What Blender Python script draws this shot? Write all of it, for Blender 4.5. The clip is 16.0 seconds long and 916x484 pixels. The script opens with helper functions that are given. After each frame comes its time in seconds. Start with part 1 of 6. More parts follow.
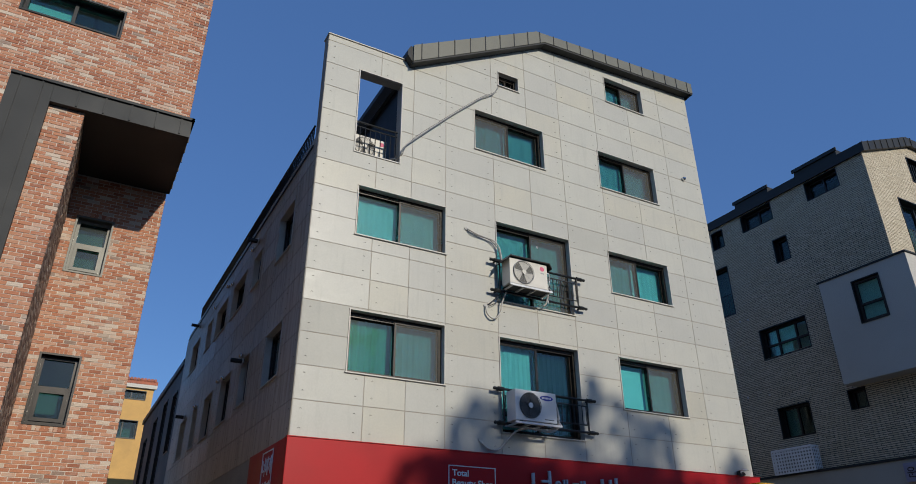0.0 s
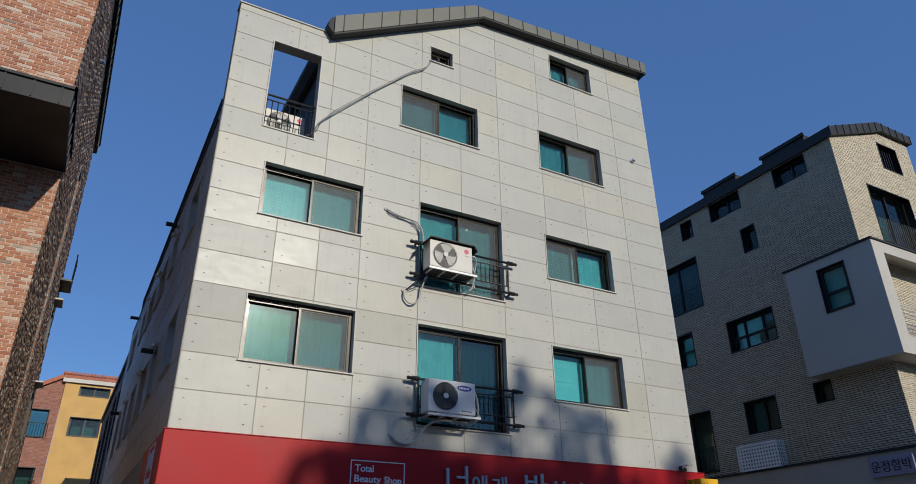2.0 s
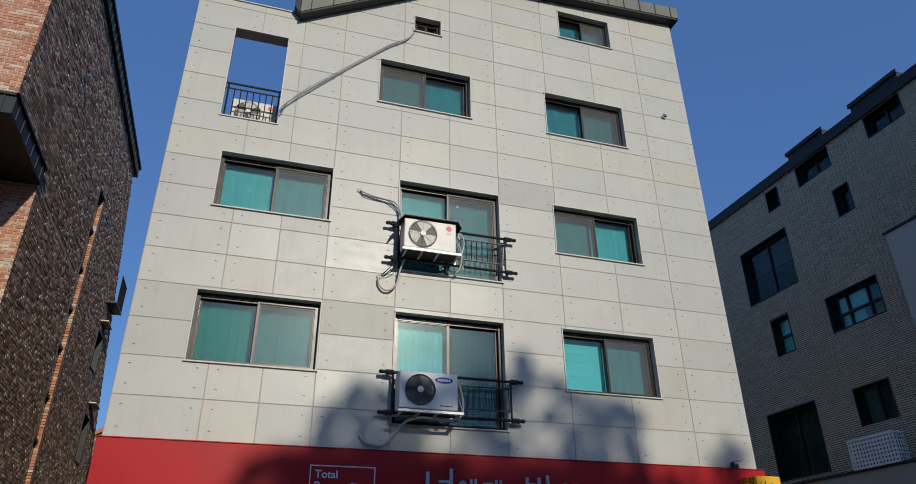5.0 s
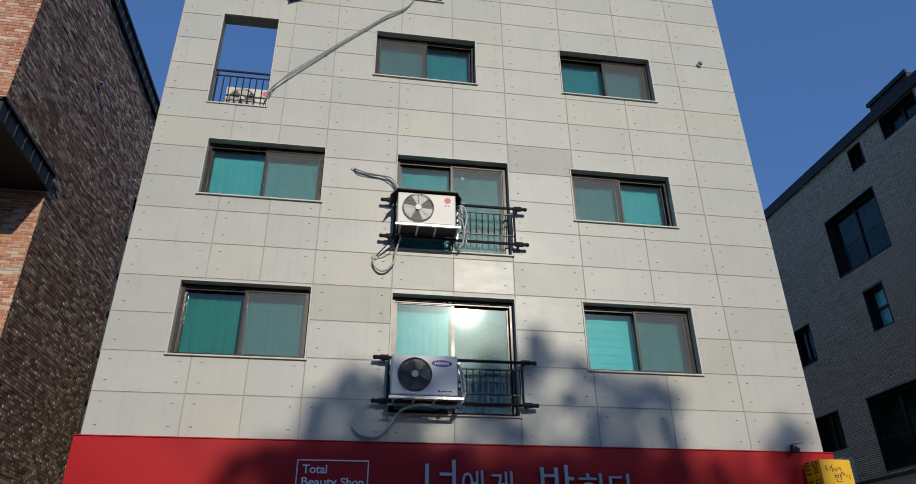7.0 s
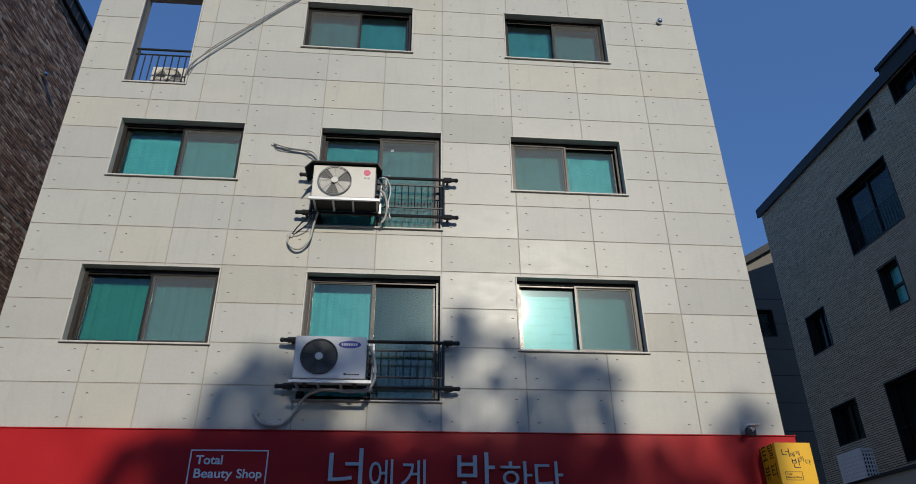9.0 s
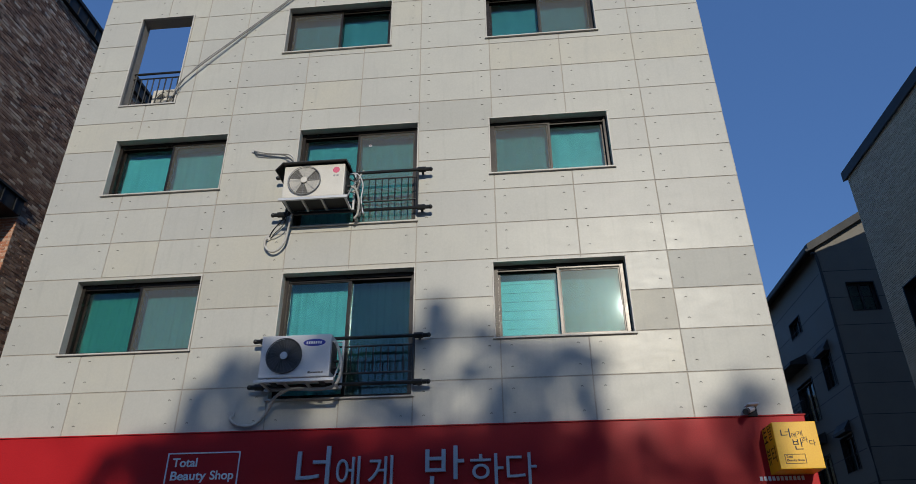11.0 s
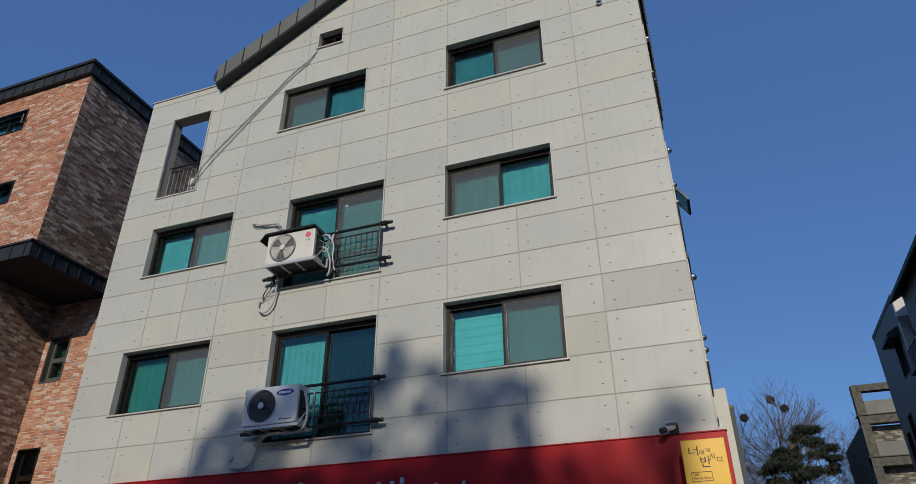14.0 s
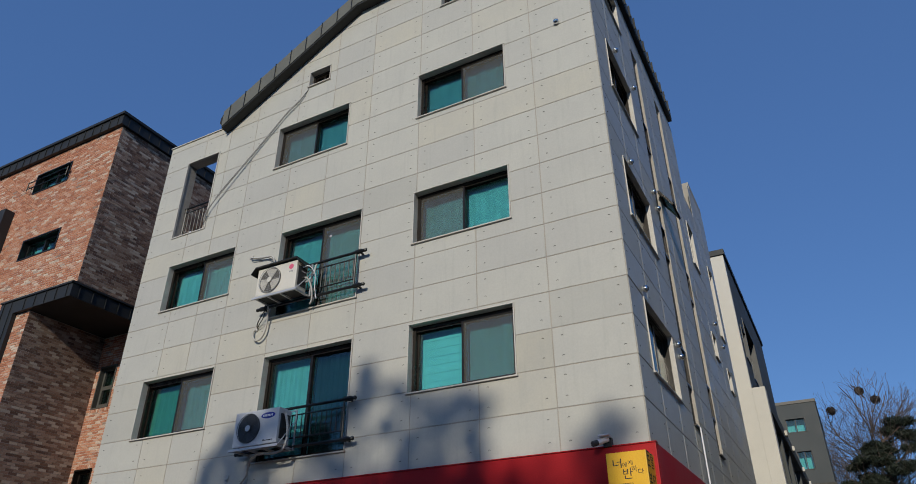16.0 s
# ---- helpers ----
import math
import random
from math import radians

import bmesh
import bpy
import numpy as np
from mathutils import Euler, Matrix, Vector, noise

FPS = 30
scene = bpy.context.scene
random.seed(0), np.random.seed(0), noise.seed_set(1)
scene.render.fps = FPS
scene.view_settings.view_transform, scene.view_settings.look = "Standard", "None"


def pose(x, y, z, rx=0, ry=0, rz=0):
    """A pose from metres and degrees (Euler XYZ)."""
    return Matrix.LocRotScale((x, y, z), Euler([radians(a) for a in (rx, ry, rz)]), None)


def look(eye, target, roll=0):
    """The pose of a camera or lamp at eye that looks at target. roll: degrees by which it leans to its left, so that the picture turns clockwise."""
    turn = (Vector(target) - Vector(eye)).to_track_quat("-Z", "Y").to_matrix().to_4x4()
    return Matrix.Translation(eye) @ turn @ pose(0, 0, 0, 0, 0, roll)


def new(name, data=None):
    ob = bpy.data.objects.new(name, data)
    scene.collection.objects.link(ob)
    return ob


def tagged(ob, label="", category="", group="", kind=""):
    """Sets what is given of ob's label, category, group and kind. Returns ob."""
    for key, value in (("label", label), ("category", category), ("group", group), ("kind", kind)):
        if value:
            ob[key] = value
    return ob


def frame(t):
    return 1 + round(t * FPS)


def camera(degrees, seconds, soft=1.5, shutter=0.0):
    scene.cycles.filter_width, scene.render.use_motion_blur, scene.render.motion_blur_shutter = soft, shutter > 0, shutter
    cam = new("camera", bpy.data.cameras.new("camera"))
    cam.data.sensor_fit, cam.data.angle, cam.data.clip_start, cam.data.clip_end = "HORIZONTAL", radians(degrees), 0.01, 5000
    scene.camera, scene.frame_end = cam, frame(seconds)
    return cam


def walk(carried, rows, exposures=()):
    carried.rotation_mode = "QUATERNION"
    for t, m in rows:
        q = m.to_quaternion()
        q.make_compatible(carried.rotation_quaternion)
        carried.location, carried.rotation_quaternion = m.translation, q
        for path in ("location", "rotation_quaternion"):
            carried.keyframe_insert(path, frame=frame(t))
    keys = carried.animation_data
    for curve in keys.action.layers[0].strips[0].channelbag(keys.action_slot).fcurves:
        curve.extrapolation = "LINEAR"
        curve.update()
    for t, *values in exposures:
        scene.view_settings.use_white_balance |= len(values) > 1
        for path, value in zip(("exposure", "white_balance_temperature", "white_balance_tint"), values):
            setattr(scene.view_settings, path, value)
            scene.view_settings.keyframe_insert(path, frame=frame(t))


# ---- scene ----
cam = camera(66.8, 16.0, soft=0.9)
METRES, EYE, TILT, LEAN, TURN = 17.0, 1.6, 0.0, 0.0, -28.9
ROWS = [
    (0.0, 0.0, 0.0, 0.0, 0.12, 26.19, 0.25),
    (0.5, 0.0157, 0.0163, 0.0017, 0.21, 26.1, 0.36),
    (1.0, 0.0416, 0.0292, 0.0039, 0.13, 26.13, 0.44),
    (1.5, 0.0676, 0.0422, 0.0013, 0.08, 26.11, 0.41),
    (2.0, 0.0953, 0.0587, 0.003, 0.1, 26.18, 0.45),
    (2.5, 0.1237, 0.0724, 0.0048, 0.37, 26.25, 0.4),
    (3.0, 0.1486, 0.09, 0.0046, 1.31, 26.23, 0.47),
    (3.5, 0.1739, 0.109, 0.0038, 2.88, 26.52, 0.43),
    (4.0, 0.1983, 0.1278, 0.0037, 5.9, 26.86, 0.49),
    (4.5, 0.2215, 0.1495, 0.0041, 7.78, 27.07, 0.46),
    (5.0, 0.2422, 0.1706, 0.0054, 11.31, 27.34, 0.45),
    (7.5, 0.3331, 0.2868, 0.0036, 21.35, 27.79, 0.45),
    (8.0, 0.353, 0.3111, 0.0017, 22.51, 27.79, 0.39),
    (8.5, 0.3744, 0.3343, 0.0023, 22.74, 27.89, 0.42),
    (9.0, 0.3974, 0.3555, 0.0031, 23.93, 27.96, 0.49),
    (11.5, 0.5213, 0.4546, 0.0005, 37.98, 28.3, 0.46),
    (12.0, 0.5493, 0.4722, 0.003, 41.73, 28.6, 0.51),
    (12.5, 0.583, 0.4846, 0.0049, 44.66, 28.89, 0.5),
    (13.0, 0.6144, 0.4997, 0.0041, 46.43, 29.07, 0.45),
    (13.5, 0.6489, 0.5092, 0.0029, 47.18, 29.28, 0.35),
    (14.0, 0.6785, 0.5204, 0.0008, 49.23, 29.25, 0.35),
    (14.5, 0.7079, 0.5344, 0.0003, 51.36, 29.39, 0.33),
    (15.0, 0.7362, 0.5497, 0.0009, 53.88, 29.33, 0.37),
    (15.5, 0.7586, 0.5714, 0.0035, 56.3, 29.3, 0.34),
    (16.0, 0.7835, 0.592, 0.0027, 57.01, 29.42, 0.19),
]
walk(cam, [(t, pose(0, 0, EYE, TILT, LEAN, TURN) @ pose(METRES * x, METRES * y, METRES * z, 90 + pitch, roll, yaw)) for t, x, y, z, yaw, pitch, roll in ROWS],
     exposures=[(0.0, 0.05), (2.5, 0.08), (5.0, 0.06), (8.0, 0.02), (12.5, -0.04), (15.0, -0.06), (16.0, -0.05)])


# ---- world, sun, exposure ----
SUN = Vector((0.159, -0.912, 0.378)).normalized()
world = bpy.data.worlds.new("world")
scene.world = world
world.use_nodes = True
wn = world.node_tree
wn.nodes.clear()
sky = wn.nodes.new("ShaderNodeTexSky")
sky.sky_type = 'NISHITA'
sky.sun_disc = False
sky.sun_elevation = math.asin(SUN.z)
sky.sun_rotation = math.atan2(SUN.x, SUN.y)
sky.air_density, sky.dust_density, sky.ozone_density = 1.0, 0.2, 2.5
bg = wn.nodes.new("ShaderNodeBackground")
bg.inputs["Strength"].default_value = 0.108
out = wn.nodes.new("ShaderNodeOutputWorld")
tint = wn.nodes.new("ShaderNodeMix")
tint.data_type, tint.blend_type = 'RGBA', 'MULTIPLY'
tint.inputs[0].default_value = 1.0
tint.inputs[7].default_value = (0.68, 0.90, 1.15, 1)
wn.links.new(sky.outputs[0], tint.inputs[6])
even = wn.nodes.new("ShaderNodeMix")
even.data_type = 'RGBA'
even.inputs[0].default_value = 0.54
even.inputs[7].default_value = (0.64, 1.52, 3.92, 1)
wn.links.new(tint.outputs[2], even.inputs[6])
wn.links.new(even.outputs[2], bg.inputs[0])
wn.links.new(bg.outputs[0], out.inputs[0])
sun_data = bpy.data.lights.new("sun", 'SUN')
sun_data.energy, sun_data.angle, sun_data.color = 2.98, radians(0.55), (0.985, 0.92, 0.79)
sun = new("sun", sun_data)
sun.matrix_world = look(SUN * 60, (0, 0, 0))


# ---- materials ----
class Nodes:
    """A small builder for one material's node tree."""

    def __init__(self, name):
        self.mat = bpy.data.materials.new(name)
        self.mat.use_nodes = True
        self.t = self.mat.node_tree
        self.p = self.t.nodes["Principled BSDF"]
        self.out = self.t.nodes["Material Output"]

    def add(self, kind, **values):
        n = self.t.nodes.new(kind)
        for k, v in values.items():
            n.inputs[k].default_value = v
        return n

    def link(self, a, b):
        self.t.links.new(a, b)

    def coord(self, scale=(1, 1, 1)):
        c = self.add("ShaderNodeTexCoord")
        m = self.add("ShaderNodeMapping")
        m.inputs["Scale"].default_value = scale
        self.link(c.outputs["Object"], m.inputs[0])
        return m.outputs[0]

    def world_coord(self, scale=(1, 1, 1)):
        c = self.add("ShaderNodeNewGeometry")
        m = self.add("ShaderNodeMapping")
        m.inputs["Scale"].default_value = scale
        self.link(c.outputs["Position"], m.inputs[0])
        return m.outputs[0]

    def noise(self, scale, detail=4.0, rough=0.55, vec=None):
        n = self.add("ShaderNodeTexNoise", Scale=scale, Detail=detail, Roughness=rough)
        if vec is not None:
            self.link(vec, n.inputs["Vector"])
        return n.outputs[0]

    def ramp(self, src, stops):
        r = self.add("ShaderNodeValToRGB")
        e = r.color_ramp.elements
        while len(e) < len(stops):
            e.new(0.5)
        for el, (pos, col) in zip(e, stops):
            el.position, el.color = pos, (*col, 1) if len(col) == 3 else col
        self.link(src, r.inputs[0])
        return r.outputs[0]

    def mix(self, fac, a, b, mode='MIX'):
        m = self.add("ShaderNodeMix")
        m.data_type, m.blend_type = 'RGBA', mode
        for sock, v in ((m.inputs[0], fac), (m.inputs[6], a), (m.inputs[7], b)):
            if isinstance(v, (int, float)):
                sock.default_value = v
            elif isinstance(v, tuple):
                sock.default_value = (*v, 1)
            else:
                self.link(v, sock)
        return m.outputs[2]

    def span(self, src, lo, hi, a=0.0, b=1.0):
        m = self.add("ShaderNodeMapRange")
        m.inputs[1].default_value, m.inputs[2].default_value = lo, hi
        m.inputs[3].default_value, m.inputs[4].default_value = a, b
        self.link(src, m.inputs[0])
        return m.outputs[0]

    def bump(self, src, strength=0.2, distance=0.01):
        b = self.add("ShaderNodeBump", Strength=strength, Distance=distance)
        self.link(src, b.inputs["Height"])
        self.link(b.outputs[0], self.p.inputs["Normal"])

    def base(self, src):
        self.link(src, self.p.inputs["Base Color"])

    def rough(self, v):
        if isinstance(v, (int, float)):
            self.p.inputs["Roughness"].default_value = v
        else:
            self.link(v, self.p.inputs["Roughness"])


def painted(name, col, rough=0.5, metal=0.0, vary=0.12, scale=3.0, grain=60.0, bump=0.05, spec=0.5):
    """Paint, plaster or coated metal with soft stains and a fine grain."""
    n = Nodes(name)
    v = n.world_coord()
    big = n.noise(scale, 5, 0.6, v)
    fine = n.noise(grain, 3, 0.6, v)
    lo = tuple(c * (1 - vary) for c in col)
    hi = tuple(min(1, c * (1 + vary)) for c in col)
    c1 = n.ramp(big, [(0.3, lo), (0.7, hi)])
    c2 = n.mix(0.12, c1, n.ramp(fine, [(0.3, (0, 0, 0)), (0.7, (1, 1, 1))]), 'OVERLAY')
    n.base(c2)
    n.rough(n.span(big, 0.3, 0.7, rough * 0.85, min(1, rough * 1.15)))
    n.p.inputs["Metallic"].default_value = metal
    n.p.inputs["Specular IOR Level"].default_value = spec
    n.bump(fine, bump, 0.004)
    return n.mat


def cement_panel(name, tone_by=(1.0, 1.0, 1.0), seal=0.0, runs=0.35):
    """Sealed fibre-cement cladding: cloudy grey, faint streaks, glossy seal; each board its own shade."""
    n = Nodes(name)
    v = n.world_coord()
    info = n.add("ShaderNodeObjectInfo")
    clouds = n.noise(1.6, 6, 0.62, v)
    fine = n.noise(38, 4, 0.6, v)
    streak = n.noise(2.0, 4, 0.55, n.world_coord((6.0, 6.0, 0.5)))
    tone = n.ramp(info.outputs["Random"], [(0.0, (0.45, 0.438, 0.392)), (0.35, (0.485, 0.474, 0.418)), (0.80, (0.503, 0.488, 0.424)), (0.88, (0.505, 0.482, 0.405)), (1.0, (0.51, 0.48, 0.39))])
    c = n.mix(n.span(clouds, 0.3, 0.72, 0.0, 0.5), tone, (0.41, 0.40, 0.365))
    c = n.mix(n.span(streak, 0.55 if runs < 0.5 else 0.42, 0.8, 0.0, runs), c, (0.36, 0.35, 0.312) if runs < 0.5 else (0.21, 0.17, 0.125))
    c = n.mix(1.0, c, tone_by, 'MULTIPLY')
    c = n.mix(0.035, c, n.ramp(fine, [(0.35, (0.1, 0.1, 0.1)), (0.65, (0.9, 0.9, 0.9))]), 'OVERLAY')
    n.base(c)
    mul = n.add("ShaderNodeMath")
    mul.operation = 'MULTIPLY'
    mul.inputs[1].default_value = 7.31
    n.link(info.outputs["Random"], mul.inputs[0])
    fra = n.add("ShaderNodeMath")
    fra.operation = 'FRACT'
    n.link(mul.outputs[0], fra.inputs[0])
    smear = n.noise(3.5, 5, 0.6, n.world_coord((1.0, 1.0, 2.2)))
    own = n.span(fra.outputs[0], 0.0, 1.0, 0.33 + seal, 0.45 + seal)
    add = n.add("ShaderNodeMath")
    add.operation = 'ADD'
    n.link(own, add.inputs[0])
    n.link(n.span(smear, 0.3, 0.7, -0.03, 0.05), add.inputs[1])
    n.rough(add.outputs[0])
    n.p.inputs["Specular IOR Level"].default_value = 0.27
    n.bump(smear, 0.05, 0.01)
    return n.mat


def brick_mat(name, stops, mortar, smear=0.35):
    """Fired brick: colour by the piece, with lime bloom smeared over it."""
    n = Nodes(name)
    g = n.add("ShaderNodeNewGeometry")
    info = n.add("ShaderNodeObjectInfo")
    r = n.add("ShaderNodeMath")
    r.operation = 'ADD'
    n.link(g.outputs["Random Per Island"], r.inputs[0])
    n.link(info.outputs["Random"], r.inputs[1])
    f = n.add("ShaderNodeMath")
    f.operation = 'FRACT'
    n.link(r.outputs[0], f.inputs[0])
    c = n.ramp(f.outputs[0], stops)
    v = n.world_coord()
    blotch = n.noise(7, 5, 0.65, v)
    fine = n.noise(90, 4, 0.7, v)
    c = n.mix(n.span(blotch, 0.52, 0.72, 0.0, smear), c, mortar)
    c = n.mix(0.3, c, n.ramp(fine, [(0.3, (0.15, 0.15, 0.15)), (0.7, (0.85, 0.85, 0.85))]), 'OVERLAY')
    n.base(c)
    n.rough(0.85)
    n.bump(fine, 0.5, 0.006)
    return n.mat


def glass(name, tint, gloss=0.03):
    """A tinted pane: clear through its colour, mirror-like at its face."""
    n = Nodes(name)
    n.t.nodes.remove(n.p)
    tr = n.add("ShaderNodeBsdfTransparent")
    tr.inputs[0].default_value = (*tint, 1)
    gl = n.add("ShaderNodeBsdfGlossy")
    gl.inputs["Roughness"].default_value = gloss
    lw = n.add("ShaderNodeLayerWeight", Blend=0.5)
    pw = n.add("ShaderNodeMath")
    pw.operation = 'POWER'
    pw.inputs[1].default_value = 5.0
    n.link(lw.outputs["Facing"], pw.inputs[0])
    haze = n.add("ShaderNodeBsdfGlossy")
    haze.inputs["Roughness"].default_value = 0.26
    both = n.add("ShaderNodeMixShader")
    both.inputs[0].default_value = 0.13
    n.link(gl.outputs[0], both.inputs[1])
    n.link(haze.outputs[0], both.inputs[2])
    fr = n.add("ShaderNodeMath")
    fr.operation = 'MULTIPLY_ADD'
    fr.inputs[1].default_value, fr.inputs[2].default_value = 0.93, 0.06
    n.link(pw.outputs[0], fr.inputs[0])
    mx = n.add("ShaderNodeMixShader")
    n.link(fr.outputs[0], mx.inputs[0])
    n.link(tr.outputs[0], mx.inputs[1])
    n.link(both.outputs[0], mx.inputs[2])
    n.link(mx.outputs[0], n.out.inputs[0])
    return n.mat


def screen_mesh():
    """Fine insect screen, partly see-through."""
    n = Nodes("insect_screen")
    n.p.inputs["Base Color"].default_value = (0.22, 0.22, 0.205, 1)
    n.rough(0.7)
    tr = n.add("ShaderNodeBsdfTransparent")
    mx = n.add("ShaderNodeMixShader")
    mx.inputs[0].default_value = 0.15
    n.link(tr.outputs[0], mx.inputs[1])
    n.link(n.p.outputs[0], mx.inputs[2])
    n.link(mx.outputs[0], n.out.inputs[0])
    return n.mat


def cloth(name, col):
    n = Nodes(name)
    v = n.world_coord()
    w = n.noise(5, 4, 0.6, v)
    n.base(n.ramp(w, [(0.3, tuple(c * 0.85 for c in col)), (0.7, col)]))
    n.rough(0.9)
    n.p.inputs["Subsurface Weight"].default_value = 0.0
    return n.mat


M_PANEL = cement_panel("cement_panel")
M_PANELDULL = cement_panel("worn_cement_panel", (0.91, 0.91, 0.91), 0.12)
# Alley side boards: brown run stains, and the alley's shade as a darker tone.
M_PANELSTAINSHADE = cement_panel("stained_shaded_cement_panel", (0.93, 0.88, 0.81), 0.08, 0.85)
M_SEAL = painted("joint_sealant", (0.37, 0.335, 0.285), 0.8)
M_WALLIN = painted("plaster_inside", (0.55, 0.53, 0.5), 0.9)
# Dark colour of the crescents that stand for shadow in the screw holes.
M_BOLTSHADE = painted("screw_hole_shade", (0.13, 0.125, 0.115), 0.6)
M_FRAME = painted("bronze_aluminium", (0.021, 0.016, 0.012), 0.30, 0.35, 0.15)
M_TRIM = painted("grey_sill_metal", (0.50, 0.47, 0.415), 0.5, 0.0)
M_BLACK = painted("black_iron", (0.012, 0.013, 0.013), 0.42, 0.2)
M_ROOF = painted("zinc_grey_metal", (0.135, 0.132, 0.105), 0.5, 0.1, 0.14, 1.2)
M_DARKMETAL = painted("charcoal_metal", (0.022, 0.023, 0.023), 0.55, 0.0, 0.2, 1.2, spec=0.35)
M_RED = painted("red_sign_sheet", (0.40, 0.013, 0.016), 0.42, 0.0, 0.10, 1.0, spec=0.17)
M_GLASS = glass("teal_glass", (0.62, 0.94, 0.945))
M_GLASSDARK = glass("dark_glass", (0.42, 0.60, 0.57))
M_SCREEN = screen_mesh()
M_CURTAIN = cloth("curtain_cloth", (0.86, 0.86, 0.82))
M_CURTAINMID = cloth("thin_curtain_cloth", (0.62, 0.63, 0.60))
M_CURTAINDIM = cloth("grey_curtain_cloth", (0.42, 0.45, 0.46))
M_CURTAINGREEN = cloth("green_curtain_cloth", (0.30, 0.44, 0.30))
M_CURTAINDARK = cloth("dark_curtain_cloth", (0.055, 0.058, 0.055))
M_BRICK = brick_mat("red_brick", [(0.0, (0.32, 0.12, 0.066)), (0.3, (0.44, 0.178, 0.095)), (0.68, (0.485, 0.23, 0.132)), (0.84, (0.52, 0.32, 0.225)), (0.95, (0.58, 0.47, 0.37)), (1.0, (0.25, 0.16, 0.12))], (0.55, 0.47, 0.40))
# Shade-toned copy of the red brick, for walls turned from the sun.
M_BRICKSHADE = brick_mat("shaded_brick", [(0.0, (0.115, 0.065, 0.045)), (0.3, (0.20, 0.115, 0.078)), (0.55, (0.27, 0.17, 0.12)), (0.8, (0.35, 0.25, 0.185)), (1.0, (0.50, 0.415, 0.33))], (0.42, 0.38, 0.34), 0.3)
M_BRICKWHITE = brick_mat("white_brick", [(0.0, (0.49, 0.415, 0.30)), (0.5, (0.55, 0.475, 0.35)), (1.0, (0.61, 0.535, 0.41))], (0.58, 0.54, 0.46), 0.2)
M_MORTARBLACK = painted("black_mortar", (0.05, 0.048, 0.045), 0.95, 0, 0.2)
M_MORTAR = painted("lime_mortar", (0.60, 0.53, 0.45), 0.95, 0, 0.2)
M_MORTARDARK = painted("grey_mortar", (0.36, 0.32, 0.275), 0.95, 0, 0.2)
M_WHITE = painted("white_render", (0.48, 0.455, 0.41), 0.8, 0, 0.06, 0.6)
M_BASE = painted("grey_base_render", (0.38, 0.36, 0.32), 0.8, 0, 0.08, 0.8)
M_FRAMEGREY = painted("grey_bronze_frame", (0.11, 0.105, 0.09), 0.45, 0.3)
M_BLIND = cloth("grey_blind", (0.46, 0.46, 0.43))
M_ACWHITE = painted("appliance_white", (0.62, 0.585, 0.51), 0.42, 0, 0.06, 4)
M_ACGREY = painted("appliance_grey", (0.58, 0.58, 0.58), 0.38, 0, 0.06, 4)
M_FANDARK = painted("fan_well_black", (0.035, 0.036, 0.037), 0.6)
M_BLADE = painted("fan_blade_grey", (0.50, 0.47, 0.41), 0.45)
M_BLADEDARK = painted("fan_blade_dark", (0.05, 0.05, 0.052), 0.45)
M_FANGREY = painted("fan_well_grey", (0.10, 0.092, 0.078), 0.6)
M_WIRE = painted("grille_wire", (0.30, 0.30, 0.29), 0.4)
M_WIREDARK = painted("dark_grille_wire", (0.07, 0.07, 0.07), 0.4)
M_STEEL = painted("galvanised_steel", (0.5, 0.5, 0.5), 0.38, 0.4, 0.1)
M_CHROME = painted("polished_steel", (0.7, 0.7, 0.7), 0.16, 1.0, 0.05)
M_HOSE = painted("pale_hose", (0.46, 0.44, 0.40), 0.7, 0, 0.15, 9)
M_HOSEPALE = painted("weathered_grey_hose", (0.27, 0.265, 0.25), 0.7, 0, 0.15, 9)
M_HOSEGREY = painted("grey_hose", (0.15, 0.15, 0.15), 0.7, 0, 0.2, 9)
M_LETTER = painted("silver_letter", (0.42, 0.45, 0.49), 0.4, 0.1, 0.05)
M_SIGNWHITE = painted("white_print", (0.72, 0.72, 0.74), 0.6, 0, 0.04)
M_YELLOW = painted("yellow_acrylic", (0.78, 0.42, 0.01), 0.35, 0, 0.06, 2)
M_INK = painted("dark_print", (0.02, 0.012, 0.008), 0.6)
M_LOGOBLUE = painted("blue_print", (0.02, 0.03, 0.28), 0.5)
M_LOGOPINK = painted("pink_print", (0.62, 0.10, 0.18), 0.5)
M_OCHRE = painted("ochre_render", (0.62, 0.375, 0.13), 0.9, 0, 0.14, 0.8)
M_REDBRICKFAR = brick_mat("far_red_brick", [(0.0, (0.26, 0.09, 0.06)), (1.0, (0.38, 0.15, 0.10))], (0.4, 0.3, 0.25), 0.2)
M_TILE = painted("clay_tile", (0.42, 0.14, 0.08), 0.8, 0, 0.25, 3)
M_CREAM = painted("cream_render", (0.60, 0.57, 0.50), 0.85, 0, 0.07, 0.7)
M_CHARCOAL = painted("charcoal_board", (0.052, 0.057, 0.054), 0.7, 0, 0.2, 0.9)
M_STONE = painted("rough_grey_stone", (0.09, 0.08, 0.06), 0.9, 0, 0.6, 3, 18, 0.6)
M_STONEPIECE = brick_mat("grey_stone_piece", [(0.0, (0.07, 0.062, 0.048)), (0.35, (0.14, 0.125, 0.095)), (0.7, (0.21, 0.185, 0.14)), (1.0, (0.33, 0.295, 0.225))], (0.2, 0.18, 0.15), 0.25)
M_GREYPANEL = painted("grey_wall_panel", (0.125, 0.112, 0.09), 0.6, 0, 0.12, 0.8)
